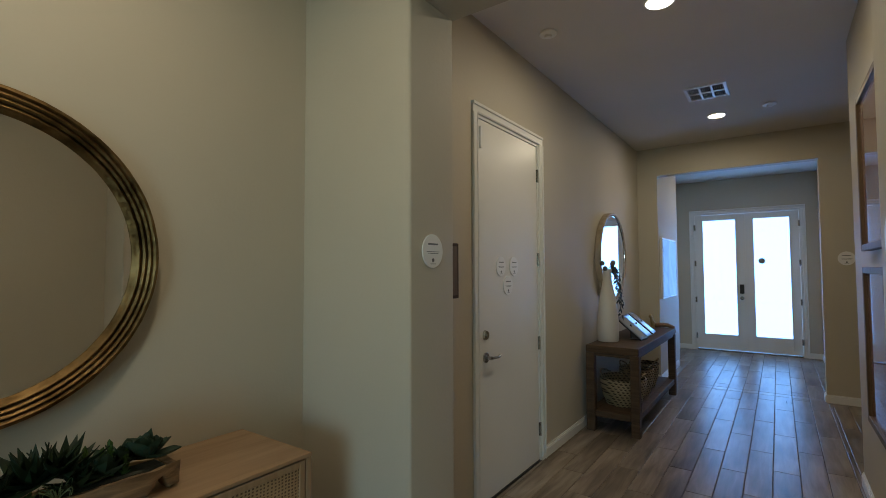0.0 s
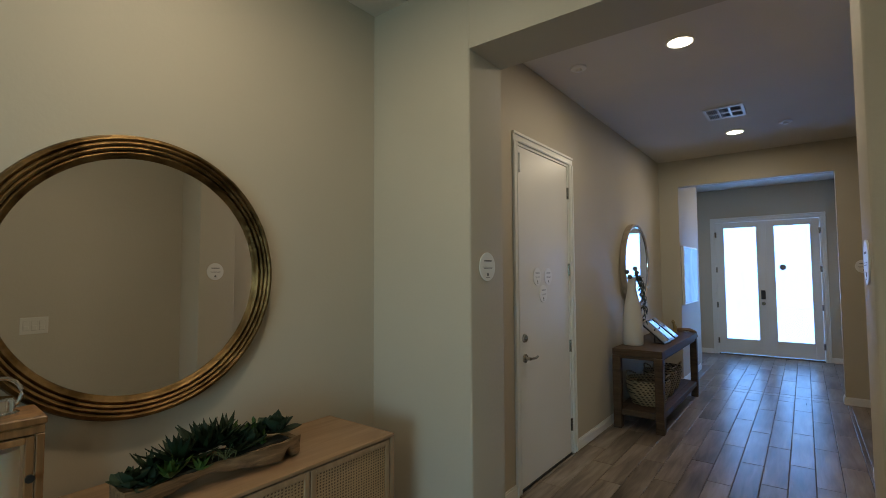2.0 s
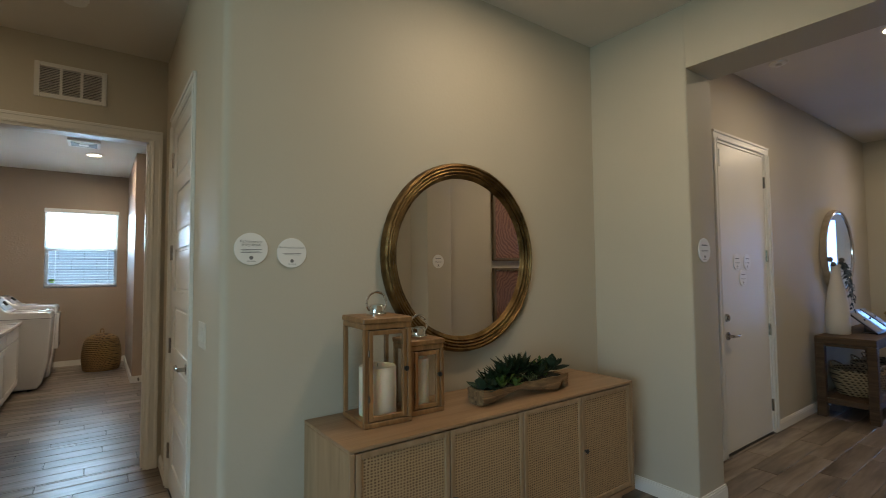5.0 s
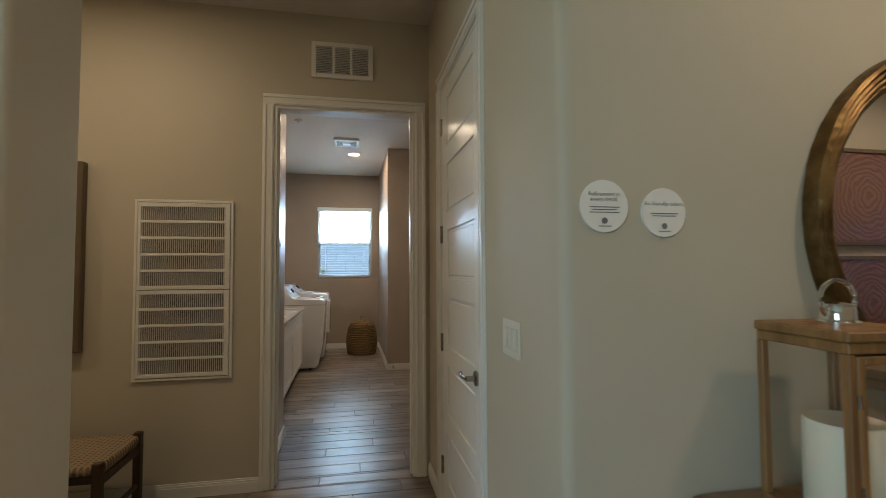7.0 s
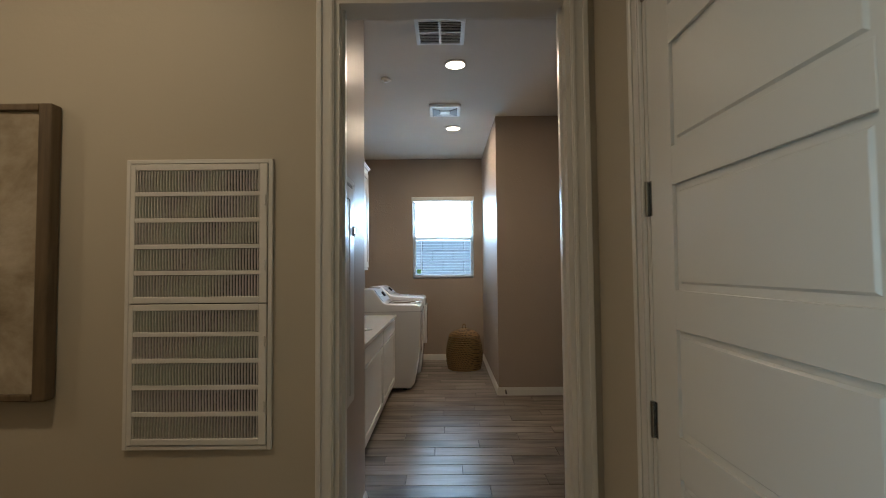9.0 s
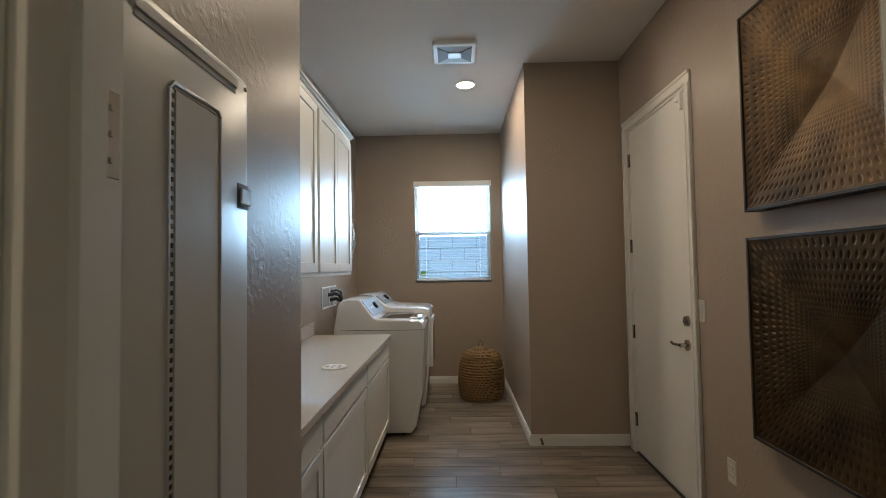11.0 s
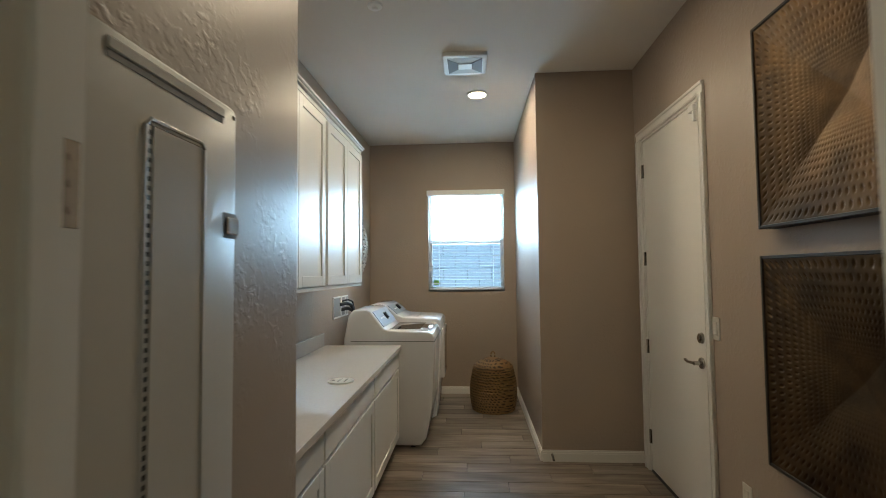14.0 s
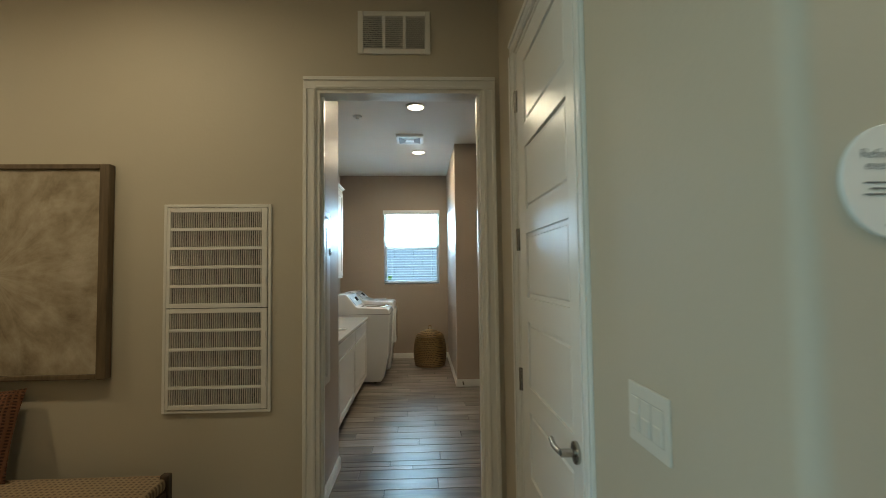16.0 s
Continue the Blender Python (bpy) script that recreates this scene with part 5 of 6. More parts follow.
ar = thing("framed_painting", pose(LW, -3.275, 0.892, 0, 0, FACE_E), "large beige abstract painting in a brown wooden frame", "painting")
w, h = 1.10, 1.11
b = None
f = 0.05
for q0, q1, r0, r1 in ((-w / 2, -w / 2 + f, 0, h), (w / 2 - f, w / 2, 0, h), (-w / 2 + f, w / 2 - f, 0, f * 0.55), (-w / 2 + f, w / 2 - f, h - f * 0.55, h)):
    b = bm_box(q0, q1, -0.055, -0.004, r0, r1, 0.006, 2, bm=b)
part("frame", b, ARTFRAME, ar)
b = bm_box(-w / 2 + f - 0.004, w / 2 - f + 0.004, -0.042, -0.006, f * 0.5 - h / 2, h / 2 - f * 0.5)
part("canvas", b, CANVAS, ar, "beige abstract brushwork", m=pose(0, 0, h / 2))

be = thing("bench", pose(-3.43, -3.012, 0, 0, 0, 90), "low dark wooden bench with a woven rope seat", "bench")
hw, hd = 0.66, 0.24
for sx in (-1, 1):
    for sy in (-1, 1):
        part("leg", bm_box(sx * hw, sx * (hw - 0.042), sy * hd, sy * (hd - 0.042), 0, 0.445, 0.006, 2), BENCHWOOD, be)
    part("end_rail", bm_box(sx * (hw - 0.006), sx * (hw - 0.036), -hd + 0.0425, hd - 0.0425, 0.33, 0.375, 0.004), BENCHWOOD, be)
    part("stretcher", bm_box(sx * (hw - 0.010), sx * (hw - 0.032), -hd + 0.0425, hd - 0.0425, 0.14, 0.165, 0.004), BENCHWOOD, be)
for sy in (-1, 1):
    part("side_rail", bm_box(-hw + 0.0425, hw - 0.0425, sy * (hd - 0.006), sy * (hd - 0.036), 0.35, 0.385, 0.004), BENCHWOOD, be)
b = bm_box(-hw + 0.004, hw - 0.004, -hd + 0.043, hd - 0.043, 0.376, 0.435, 0.02, 3)
b = bm_box(-hw + 0.0425, hw - 0.0425, -hd - 0.002, hd + 0.002, 0.386, 0.434, 0.018, 3, bm=b)
part("seat", b, ROPE, be, "woven natural rope seat", True)


def pillow_bm(w, h, t):
    b = bmesh.new()
    n = 16
    g = {}
    for s in (1, -1):
        for i in range(n + 1):
            for j in range(n + 1):
                u, v = 2 * i / n - 1, 2 * j / n - 1
                e = max(0, (1 - u ** 4) * (1 - v ** 4)) ** 0.55
                pin = 1 - 0.09 * (1 - abs(u)) * abs(v) ** 2 - 0.0
                edge = i in (0, n) or j in (0, n)
                if s < 0 and edge:
                    g[s, i, j] = g[1, i, j]
                    continue
                g[s, i, j] = b.verts.new((u * w / 2 * (1 - 0.07 * (1 - v * v)), s * t / 2 * e, h / 2 + v * h / 2 * (1 - 0.07 * (1 - u * u))))
        for i in range(n):
            for j in range(n):
                q = (g[s, i, j], g[s, i + 1, j], g[s, i + 1, j + 1], g[s, i, j + 1])
                b.faces.new(q if s < 0 else q[::-1])
    bmesh.ops.recalc_face_normals(b, faces=b.faces[:])
    return b


pw = thing("pillow", Matrix.Translation((-3.58, -3.325, 0.437)) @ pose(0, 0, 0, 0, 0, 96) @ pose(0, 0, 0, -17), "rust and brown woven throw pillow leaning on the wall", "pillow")
part("cover", pillow_bm(0.46, 0.44, 0.13), PILLOW, pw, smooth=True)
bk = thing("book_stack", pose(-3.34, -3.24, 0.436, 0, 0, 94), "two white books lying on the bench", "book")
part("book", bm_box(-0.13, 0.13, -0.10, 0.10, 0, 0.03, 0.003), PLASTIC, bk)
part("book", bm_box(-0.12, 0.12, -0.09, 0.09, 0.0305, 0.055, 0.003), PLASTIC, bk)

# ---- laundry ----
# dark tone paints the shadow under the lip and in the latch recess
PANEL_SHADE = mat("painted_panel_shade", (0.17, 0.16, 0.145), 0.6)
pn_ = thing("electrical_panel", pose(-4.16, -1.73, 0.72, 0, 0, FACE_N), "grey-white electrical panel cover with a hinged inner door", "panel")
PANELM = painted("grey_white_panel_enamel", (0.55, 0.53, 0.49), 0.33, 0.0004, 70)
w, h = 0.41, 1.09
b = bm_box(-w / 2, w / 2, -0.018, -0.0005, 0, h)
bmesh.ops.bevel(b, geom=[e for e in b.edges if abs(e.verts[0].co.y - e.verts[1].co.y) > 0.01], offset=0.022, segments=4, affect="EDGES", profile=0.5)
bmesh.ops.bevel(b, geom=[e for e in b.edges if all(v.co.y < -0.017 for v in e.verts)], offset=0.007, segments=3, affect="EDGES", profile=0.5)
part("cover", b, PANELM, pn_, smooth=True)
part("inner_door", bm_box(-0.062, 0.075, -0.0196, -0.0184, 0.06, h - 0.115, 0.002), PANELM, pn_)
# a low rounded rim round the inner door
rim = [(-0.078, 0.05), (-0.078, h - 0.118), (-0.066, h - 0.106), (0.071, h - 0.106), (0.083, h - 0.118), (0.083, 0.05)]
part("door_surround", bm_tube([(px_, -0.0185, pz_) for px_, pz_ in rim], 0.0042, 8), PANELM, pn_, smooth=True)
hole = finish("perforation", bm_box(-0.003, 0.003, -0.0006, 0.0006, -0.0038, 0.0038), BLACK)
for k in range(62):
    ob = new("perforation", hole)
    ob.parent = pn_
    ob.location = (-0.0685, -0.0192, 0.074 + k * 0.0148)
lt = part("latch_recess", bm_box(w / 2 - 0.052, w / 2 - 0.001, -0.0192, -0.0182, 0.812, 0.864), PANEL_SHADE, pn_, "flat dark patch painting the shaded latch recess")
part("latch_tongue", bm_box(w / 2 - 0.046, w / 2 + 0.001, -0.025, -0.0195, 0.820, 0.856, 0.003), NICKEL, lt, "metal latch tongue")
part("lip", bm_box(-w / 2 + 0.045, w / 2 - 0.055, -0.0215, -0.0182, h - 0.034, h - 0.016, 0.002), PANELM, pn_)
part("lip_shadow", bm_box(-w / 2 + 0.045, w / 2 - 0.06, -0.0192, -0.0182, h - 0.046, h - 0.0345), PANEL_SHADE, pn_, "dark strip painting the shadow under the lip")
part("screw", bm_cyl(0.005, 0.0181, 0.0205, 12, m=Matrix.Translation((w / 2 - 0.018, 0, h - 0.022)) @ Matrix.Rotation(radians(90), 4, "X")), NICKEL, pn_, "steel cover screw")
hl = thing("hinge_leaf", pose(-3.883, LD0 + 0.019, 1.51, 0, 0, FACE_N), "empty metal hinge leaf screwed to the doorway jamb", "hinge")
part("plate", bm_box(-0.014, 0.014, -0.0025, 0.0, 0, 0.1, 0.001), NICKEL, hl)
for hz in (0.02, 0.05, 0.08):
    part("screw", bm_cyl(0.004, 0.0026, 0.0042, 10, m=Matrix.Translation((0, 0, hz)) @ Matrix.Rotation(radians(90), 4, "X")), NICKEL, hl)


def shaker(name, x0, x1, z0, z1, y, parent, stile=0.057):
    """A frame-and-panel front whose face lies at y, looking towards -y."""
    b = None
    for q0, q1, r0, r1 in ((x0, x0 + stile, z0, z1), (x1 - stile, x1, z0, z1), (x0 + stile, x1 - stile, z0, z0 + stile), (x0 + stile, x1 - stile, z1 - stile, z1)):
        b = bm_box(q0, q1, y, y + 0.019, r0, r1, 0.0015, bm=b)
    d = part(name, b, CAB, parent)
    part("panel", bm_box(x0 + stile - 0.002, x1 - stile + 0.002, y + 0.009, y + 0.015, z0 + stile - 0.002, z1 - stile + 0.002), CAB, d)
    return d


# base cabinets, fronts look towards +y; local x runs to -x
CF = -1.826
for x0, x1 in ((-7.305, -6.331), (-6.33, -5.341), (-5.34, -4.774)):
    cx, w = (x0 + x1) / 2, x1 - x0
    u = thing("base_cabinet", pose(cx, -2.468, 0, 0, 0, FACE_N), "white shaker base cabinet with a drawer above one door", "cabinet", "laundry base cabinets")
    dp = -(CF - 0.02 + 2.468)
    part("carcass", bm_box(-w / 2, w / 2, dp, 0, 0.10, 0.818), CAB, u)
    part("toe_kick", bm_box(-w / 2, w / 2, dp + 0.075, dp + 0.09, 0, 0.0995), DARK, u, "dark recessed toe kick")
    g = 0.012
    b = bm_box(-w / 2 + g, w / 2 - g, dp - 0.0195, dp - 0.0005, 0.68, 0.806, 0.002)
    part("drawer_front", b, CAB, u)
    shaker("door", -w / 2 + g, w / 2 - g, 0.112, 0.662, dp - 0.0195, u)
ctp = thing("countertop", pose(-6.043, -2.468, 0.819, 0, 0, FACE_N), "glossy white quartz countertop with a low backsplash", "countertop")
part("slab", bm_box(-1.268, 1.267, -0.66, 0, 0, 0.036, 0.003, 2), QUARTZ, ctp)
part("backsplash", bm_box(-1.268, 1.267 - 0.03, -0.02, -0.0005, 0.0365, 0.142, 0.002), QUARTZ, ctp)

for x0, x1 in ((-7.105, -6.181), (-6.18, -5.255)):
    cx, w = (x0 + x1) / 2, x1 - x0
    u = thing("wall_cabinet", pose(cx, -2.468, 1.36, 0, 0, FACE_N), "white shaker wall cabinet with two doors", "cabinet", "laundry wall cabinets")
    part("carcass", bm_box(-w / 2, w / 2, -0.365, 0, 0, 1.05), CAB, u)
    part("light_rail", bm_box(-w / 2, w / 2, -0.375, -0.3655, -0.002, 0.02, 0.002), CAB, u)
    dw = (w - 0.024 - 0.03) / 2
    for i in range(2):
        a = -w / 2 + 0.027 + i * (dw + 0.004) - (0.002)
        shaker("door", a, a + dw, 0.025, 1.035, -0.3845, u)
    b = bm_box(-w / 2 - 0.0, w / 2 + 0.0, -0.375, 0, 1.0505, 1.075, 0.002)
    b = bm_box(-w / 2 - 0.0, w / 2 + 0.0, -0.392, 0, 1.0755, 1.086, 0.002, bm=b)
    b = bm_box(-w / 2 - 0.0, w / 2 + 0.0, -0.405, 0, 1.0865, 1.10, 0.003, bm=b)
    part("crown", b, CAB, u)


def machine(x0, x1, dryer):
    w = x1 - x0
    t = thing("dryer" if dryer else "washing_machine", pose((x0 + x1) / 2, -2.325, 0, 0, 0, FACE_N), "white front-door dryer with a grey control panel" if dryer else "white top-loading washing machine with a grey control panel", "dryer" if dryer else "washing machine")
    if dryer:
        prof = [(-0.02, 0.02), (-0.69, 0.02), (-0.745, 0.05), (-0.785, 0.50), (-0.80, 0.90), (-0.80, 0.955), (-0.785, 0.985), (-0.75, 1.0), (-0.42, 1.015), (-0.36, 1.035), (-0.25, 1.13)]
    else:
        prof = [(-0.02, 0.02), (-0.67, 0.02), (-0.715, 0.08), (-0.765, 0.35), (-0.785, 0.80), (-0.79, 0.90), (-0.775, 0.942), (-0.74, 0.962), (-0.40, 0.972), (-0.36, 0.985), (-0.25, 1.13)]
    prof += [(-0.215, 1.145), (-0.10, 1.14), (-0.06, 1.10), (-0.02, 0.9)]
    b = bmesh.new()
    rows = [[b.verts.new((x, y, z)) for y, z in prof] for x in (-w / 2 + 0.004, w / 2 - 0.004)]
    n = len(prof)
    b.faces.new(rows[0])
    b.faces.new(rows[1][::-1])
    for k in range(n):
        b.faces.new((rows[0][k], rows[1][k], rows[1][(k + 1) % n], rows[0][(k + 1) % n]))
    bmesh.ops.recalc_face_normals(b, faces=b.faces[:])
    bmesh.ops.bevel(b, geom=[e for e in b.edges if abs(e.verts[0].co.x - e.verts[1].co.x) < 1e-5], offset=0.018, segments=3, affect="EDGES", profile=0.5)
    part("body", b, ENAMEL, t, smooth=True)
    part("top_seam", bm_box(-w / 2 + 0.0032, w / 2 - 0.0032, -0.793, -0.08, 0.879, 0.883), DARK, t, "dark seam under the top deck")
    # the slanted control panel
    base = 1.035 if dryer else 0.985
    sl = math.degrees(math.atan2(1.13 - base, 0.11))
    ch = 0.064 if dryer else 0.082
    cm = pose(0, -0.3075, (base + 1.13) / 2 + 0.002, -(90 - sl), 0, 0)
    cp = part("control_panel", bm_box(-w / 2 + 0.035, w / 2 - 0.035, -0.004, 0.0, -ch, ch, 0.002), GREYPANEL, t, "slate grey control panel", m=cm)
    part("dial", bm_cyl(0.032, 0.0045, 0.03, 28, m=Matrix.Translation((0.02, 0, 0)) @ Matrix.Rotation(radians(90), 4, "X"), bev=0.003), BLACK, cp, "black dial", True)
    part("dial_ring", bm_cyl(0.04, 0.0042, 0.008, 28, m=Matrix.Translation((0.02, 0, 0)) @ Matrix.Rotation(radians(90), 4, "X")), CHROME, cp, "chrome dial ring")
    for k in range(5):
        part("button", bm_box(-0.2 + k * 0.03, -0.182 + k * 0.03, -0.0065, -0.0042, -0.01, 0.004), PLASTIC, cp)
    if dryer:
        part("door", bm_box(-0.25, 0.25, -0.822, -0.77, 0.40, 0.89, 0.014, 3), ENAMEL, t, smooth=True)
        part("door_window", bm_box(-0.17, 0.17, -0.8245, -0.8222, 0.47, 0.82, 0.001), SMOKED, t, "dark door window")
        part("lint_lid", bm_box(-0.2, 0.2, -0.56, -0.44, 1.009, 1.0165, 0.002), ENAMEL, t)
    else:
        part("lid_frame", bm_box(-w / 2 + 0.055, w / 2 - 0.055, -0.735, -0.40, 0.963, 0.975, 0.003, 2), ENAMEL, t, smooth=True)
        part("lid_window", bm_box(-w / 2 + 0.075, w / 2 - 0.075, -0.665, -0.405, 0.9755, 0.977), SMOKED, t, "smoked glass lid window")
        part("lid_handle", bm_box(-w / 2 + 0.10, w / 2 - 0.10, -0.762, -0.67, 0.972, 0.985, 0.005, 2), CHROME, t, "silver lid handle", True)
    for sx in (-1, 1):
        for yy in (-0.6, -0.1):
            part("foot", bm_cyl(0.022, 0, 0.0195, 12, m=Matrix.Translation((sx * (w / 2 - 0.06), yy, 0))), BLACK, t)


machine(-8.035, -7.345, False)
machine(-8.75, -8.06, True)

# no cavity is cut: this grey paints the shade inside the openings
RECESS_SHADE = mat("painted_recess_shade", (0.30, 0.30, 0.30), 0.5)
ob_ = thing("outlet_box", pose(-7.80, -2.47, 1.14, 0, 0, FACE_N), "white recessed washer outlet box with three openings", "outlet box")
for cx, w in ((-0.10, 0.25), (0.105, 0.15), (0.228, 0.09)):
    b = None
    f = 0.014
    for q0, q1, r0, r1 in ((cx - w / 2, cx - w / 2 + f, -0.1, 0.1), (cx + w / 2 - f, cx + w / 2, -0.1, 0.1), (cx - w / 2 + f, cx + w / 2 - f, -0.1, -0.1 + f), (cx - w / 2 + f, cx + w / 2 - f, 0.1 - f, 0.1)):
        b = bm_box(q0, q1, -0.012, -0.0005, r0, r1, 0.002, bm=b)
    part("surround", b, PLASTIC, ob_)
    part("recess", bm_box(cx - w / 2 + f, cx + w / 2 - f, -0.003, -0.001, -0.1 + f, 0.1 - f), RECESS_SHADE, ob_, "flat grey sheet painting the shade of the recess")
for k, (dz, r) in enumerate(((0.02, 0.017), (-0.03, 0.017), (0.05, 0.009))):
    pts = [(-7.80 - 0.03 * k, -2.465, 1.14 + dz), (-7.86 - 0.03 * k, -2.42, 1.15 + dz), (-7.93 - 0.02 * k, -2.39, 1.13 + dz), (-7.97 - 0.02 * k, -2.37, 1.05), (-7.98, -2.372, 0.90), (-7.98, -2.375, 0.80)]
    tagged(new("hose", finish("hose", bm_tube(pts, r, 10), BLACK, True)), "black rubber washer hose behind the machine", "hose", "washer hoses")

# lidded basket
bs = thing("laundry_basket", pose(-8.51, -1.005, 0), "tall round brown seagrass basket with a lid", "basket")
prof = [(0.20, 0.0)]
n = 16
for i in range(n):
    u = i / (n - 1)
    rr = 0.205 + 0.045 * math.sin(0.5 + u * 2.45)
    z0 = 0.014 + u * 0.42
    prof += [(rr - 0.006, z0 - 0.013), (rr + 0.002, z0 - 0.007), (rr + 0.002, z0 + 0.007)]
part("body", bm_turn(prof, 40), SEAGRASS, bs, smooth=True)
prof = [(0.200, 0.447), (0.210, 0.455), (0.204, 0.464), (0.196, 0.462), (0.192, 0.474), (0.178, 0.488), (0.166, 0.487), (0.158, 0.500), (0.138, 0.511), (0.128, 0.510), (0.114, 0.522), (0.088, 0.530), (0.074, 0.529), (0.055, 0.539), (0.02, 0.543)]
part("lid", bm_turn(prof, 40), SEAGRASS, bs, "domed woven lid", True)
pts = [(0, 0.022 * math.cos(a), 0.568 + 0.034 * math.sin(a)) for a in [radians(-60 + 300 * i / 16) for i in range(17)]]
part("loop_handle", bm_tube(pts, 0.007, 8), SEAGRASS, bs, "rope loop handle", True)

# window with blind
wy0, wy1, wz0, wz1 = -1.748, -0.825, 1.228, 2.445
wd = thing("window_1", pose(-9.13, (wy0 + wy1) / 2, wz0, 0, 0, FACE_E), "white vinyl single-hung window with a lowered blind", "window", kind="structure")
w, h = wy1 - wy0, wz1 - wz0
b = None
for q0, q1, r0, r1 in ((-w / 2, -w / 2 + 0.045, 0, h), (w / 2 - 0.045, w / 2, 0, h), (-w / 2 + 0.045, w / 2 - 0.045, 0, 0.05), (-w / 2 + 0.045, w / 2 - 0.045, h - 0.05, h)):
    b = bm_box(q0, q1, 0.09, 0.14, r0, r1, 0.004, bm=b)
part("window_frame", b, PLASTIC, wd)
part("meeting_rail", bm_box(-w / 2 + 0.045, w / 2 - 0.045, 0.08, 0.125, 0.575, 0.625, 0.004), PLASTIC, wd)
for r0, r1 in ((0.05, 0.575), (0.625, h - 0.05)):
    g = part("pane", bm_box(-w / 2 + 0.045, w / 2 - 0.045, 0.105, 0.109, r0, r1), GLASS, wd)
    g.visible_shadow = False
part("window_sill", bm_box(-w / 2, w / 2, 0.0, 0.089, -0.012, 0.0, 0.002), PLASTIC, wd)
st = thing("window_sticker", pose(-9.13 - 0.075, -1.655, 1.33, 0, 0, FACE_E), "small round green alarm sticker on the window", "sticker")
part("disc", bm_cyl(0.036, 0, 0.002, 24, m=Matrix.Rotation(radians(90), 4, "X")), GREEN, st)
bl = thing("window_blind", pose(-9.13, (wy0 + wy1) / 2, wz0, 0, 0, FACE_E), "white horizontal slat blind with open slats", "blind")
part("valance", bm_box(-w / 2 - 0.012, w / 2 + 0.012, -0.03, 0.03, h - 0.055, h + 0.012, 0.004), PLASTIC, bl)
BLIND = bpy.data.materials.new("white_blind_vinyl")
BLIND.use_nodes = True
bt = BLIND.node_tree
bt.nodes.clear()
bo, bmx = bt.nodes.new("ShaderNodeOutputMaterial"), bt.nodes.new("ShaderNodeMixShader")
bd, btr = bt.nodes.new("ShaderNodeBsdfDiffuse"), bt.nodes.new("ShaderNodeBsdfTranslucent")
bd.inputs[0].default_value, btr.inputs[0].default_value = (0.80, 0.79, 0.77, 1), (0.75, 0.75, 0.74, 1)
bmx.inputs[0].default_value = 0.45
for a_, c_ in ((bd.outputs[0], bmx.inputs[1]), (btr.outputs[0], bmx.inputs[2]), (bmx.outputs[0], bo.inputs[0])):
    bt.links.new(a_, c_)
sm = finish("slat", bm_box(-w / 2 + 0.012, w / 2 - 0.012, -0.024, 0.024, -0.0013, 0.0013), BLIND)
ns = 27
for i in range(ns):
    ob = new("slat", sm)
    ob.parent = bl
    ob.matrix_basis = pose(0, 0.045, 0.05 + i * (h - 0.13) / (ns - 1), 6)
part("bottom_rail", bm_box(-w / 2 + 0.012, w / 2 - 0.012, 0.022, 0.068, 0.012, 0.03, 0.003), PLASTIC, bl)
for cx in (-w / 2 + 0.13, w / 2 - 0.13):
    part("ladder_cord", bm_cyl(0.0016, 0.02, h - 0.05, 6, m=Matrix.Translation((cx, 0.018, 0))), PLASTIC, bl)
    part("ladder_cord", bm_cyl(0.0016, 0.02, h - 0.05, 6, m=Matrix.Translation((cx, 0.072, 0))), PLASTIC, bl)

# wire wall ornament above the machines
wo = thing("wire_wall_ornament", pose(-8.50, -2.47, 1.74, 0, 0, FACE_N), "round thin metal wire flower ornament on the wall", "wall art")
WIRE = mat("dull_silver_wire", (0.72, 0.70, 0.66), 0.35, 0.6)
RR = 0.33


def dome(r, a):
    return (r * math.cos(a), -0.015 - 0.085 * (1 - (r / RR) ** 2), r * math.sin(a))


for tier, (r0, r1) in enumerate(((0.03, 0.11), (0.09, 0.18), (0.16, 0.25), (0.23, RR))):
    cells = 8 + 4 * tier
    for i in range(cells):
        a0 = 2 * math.pi * (i + 0.5 * (tier % 2)) / cells
        da = math.pi / cells
        pts = [dome(r0 + (r1 - r0) * math.sin(math.pi * k / 12) ** 0.8, a0 - da + 2 * da * k / 12) for k in range(13)]
        loop = part("wire_loop", bm_tube(pts, 0.0032, 6), WIRE, wo)
        b = bmesh.new()
        bmesh.ops.create_icosphere(b, subdivisions=1, radius=0.008, matrix=Matrix.Translation(dome(r1, a0)))
        part("bead", b, BLACK, loop, "small dark bead", True)
for k in range(8):
    a = math.pi * k / 4
    part("spoke", bm_tube([dome(0.02 + 0.3 * j / 8, a) for j in range(9)], 0.0025, 6), WIRE, wo)
part("wire_ring", bm_tube([dome(0.03, 2 * math.pi * k / 24) for k in range(24)], 0.003, 6, closed=True), WIRE, wo)
part("mount", bm_cyl(0.012, 0, 0.1, 12, m=Matrix.Rotation(radians(90), 4, "X")), WIRE, wo)

ou = thing("wall_outlet", pose(-5.745, 0.07, 0.385, 0, 0, FACE_S), "white wall outlet plate below the bronze panels", "outlet")
part("plate", bm_box(-0.036, 0.036, -0.006, 0, -0.058, 0.058, 0.0025, 2), ALMOND, ou)
for oz in (-0.02, 0.02):
    part("socket", bm_box(-0.016, 0.016, -0.0085, -0.006, oz - 0.014, oz + 0.014, 0.003), ALMOND, ou)

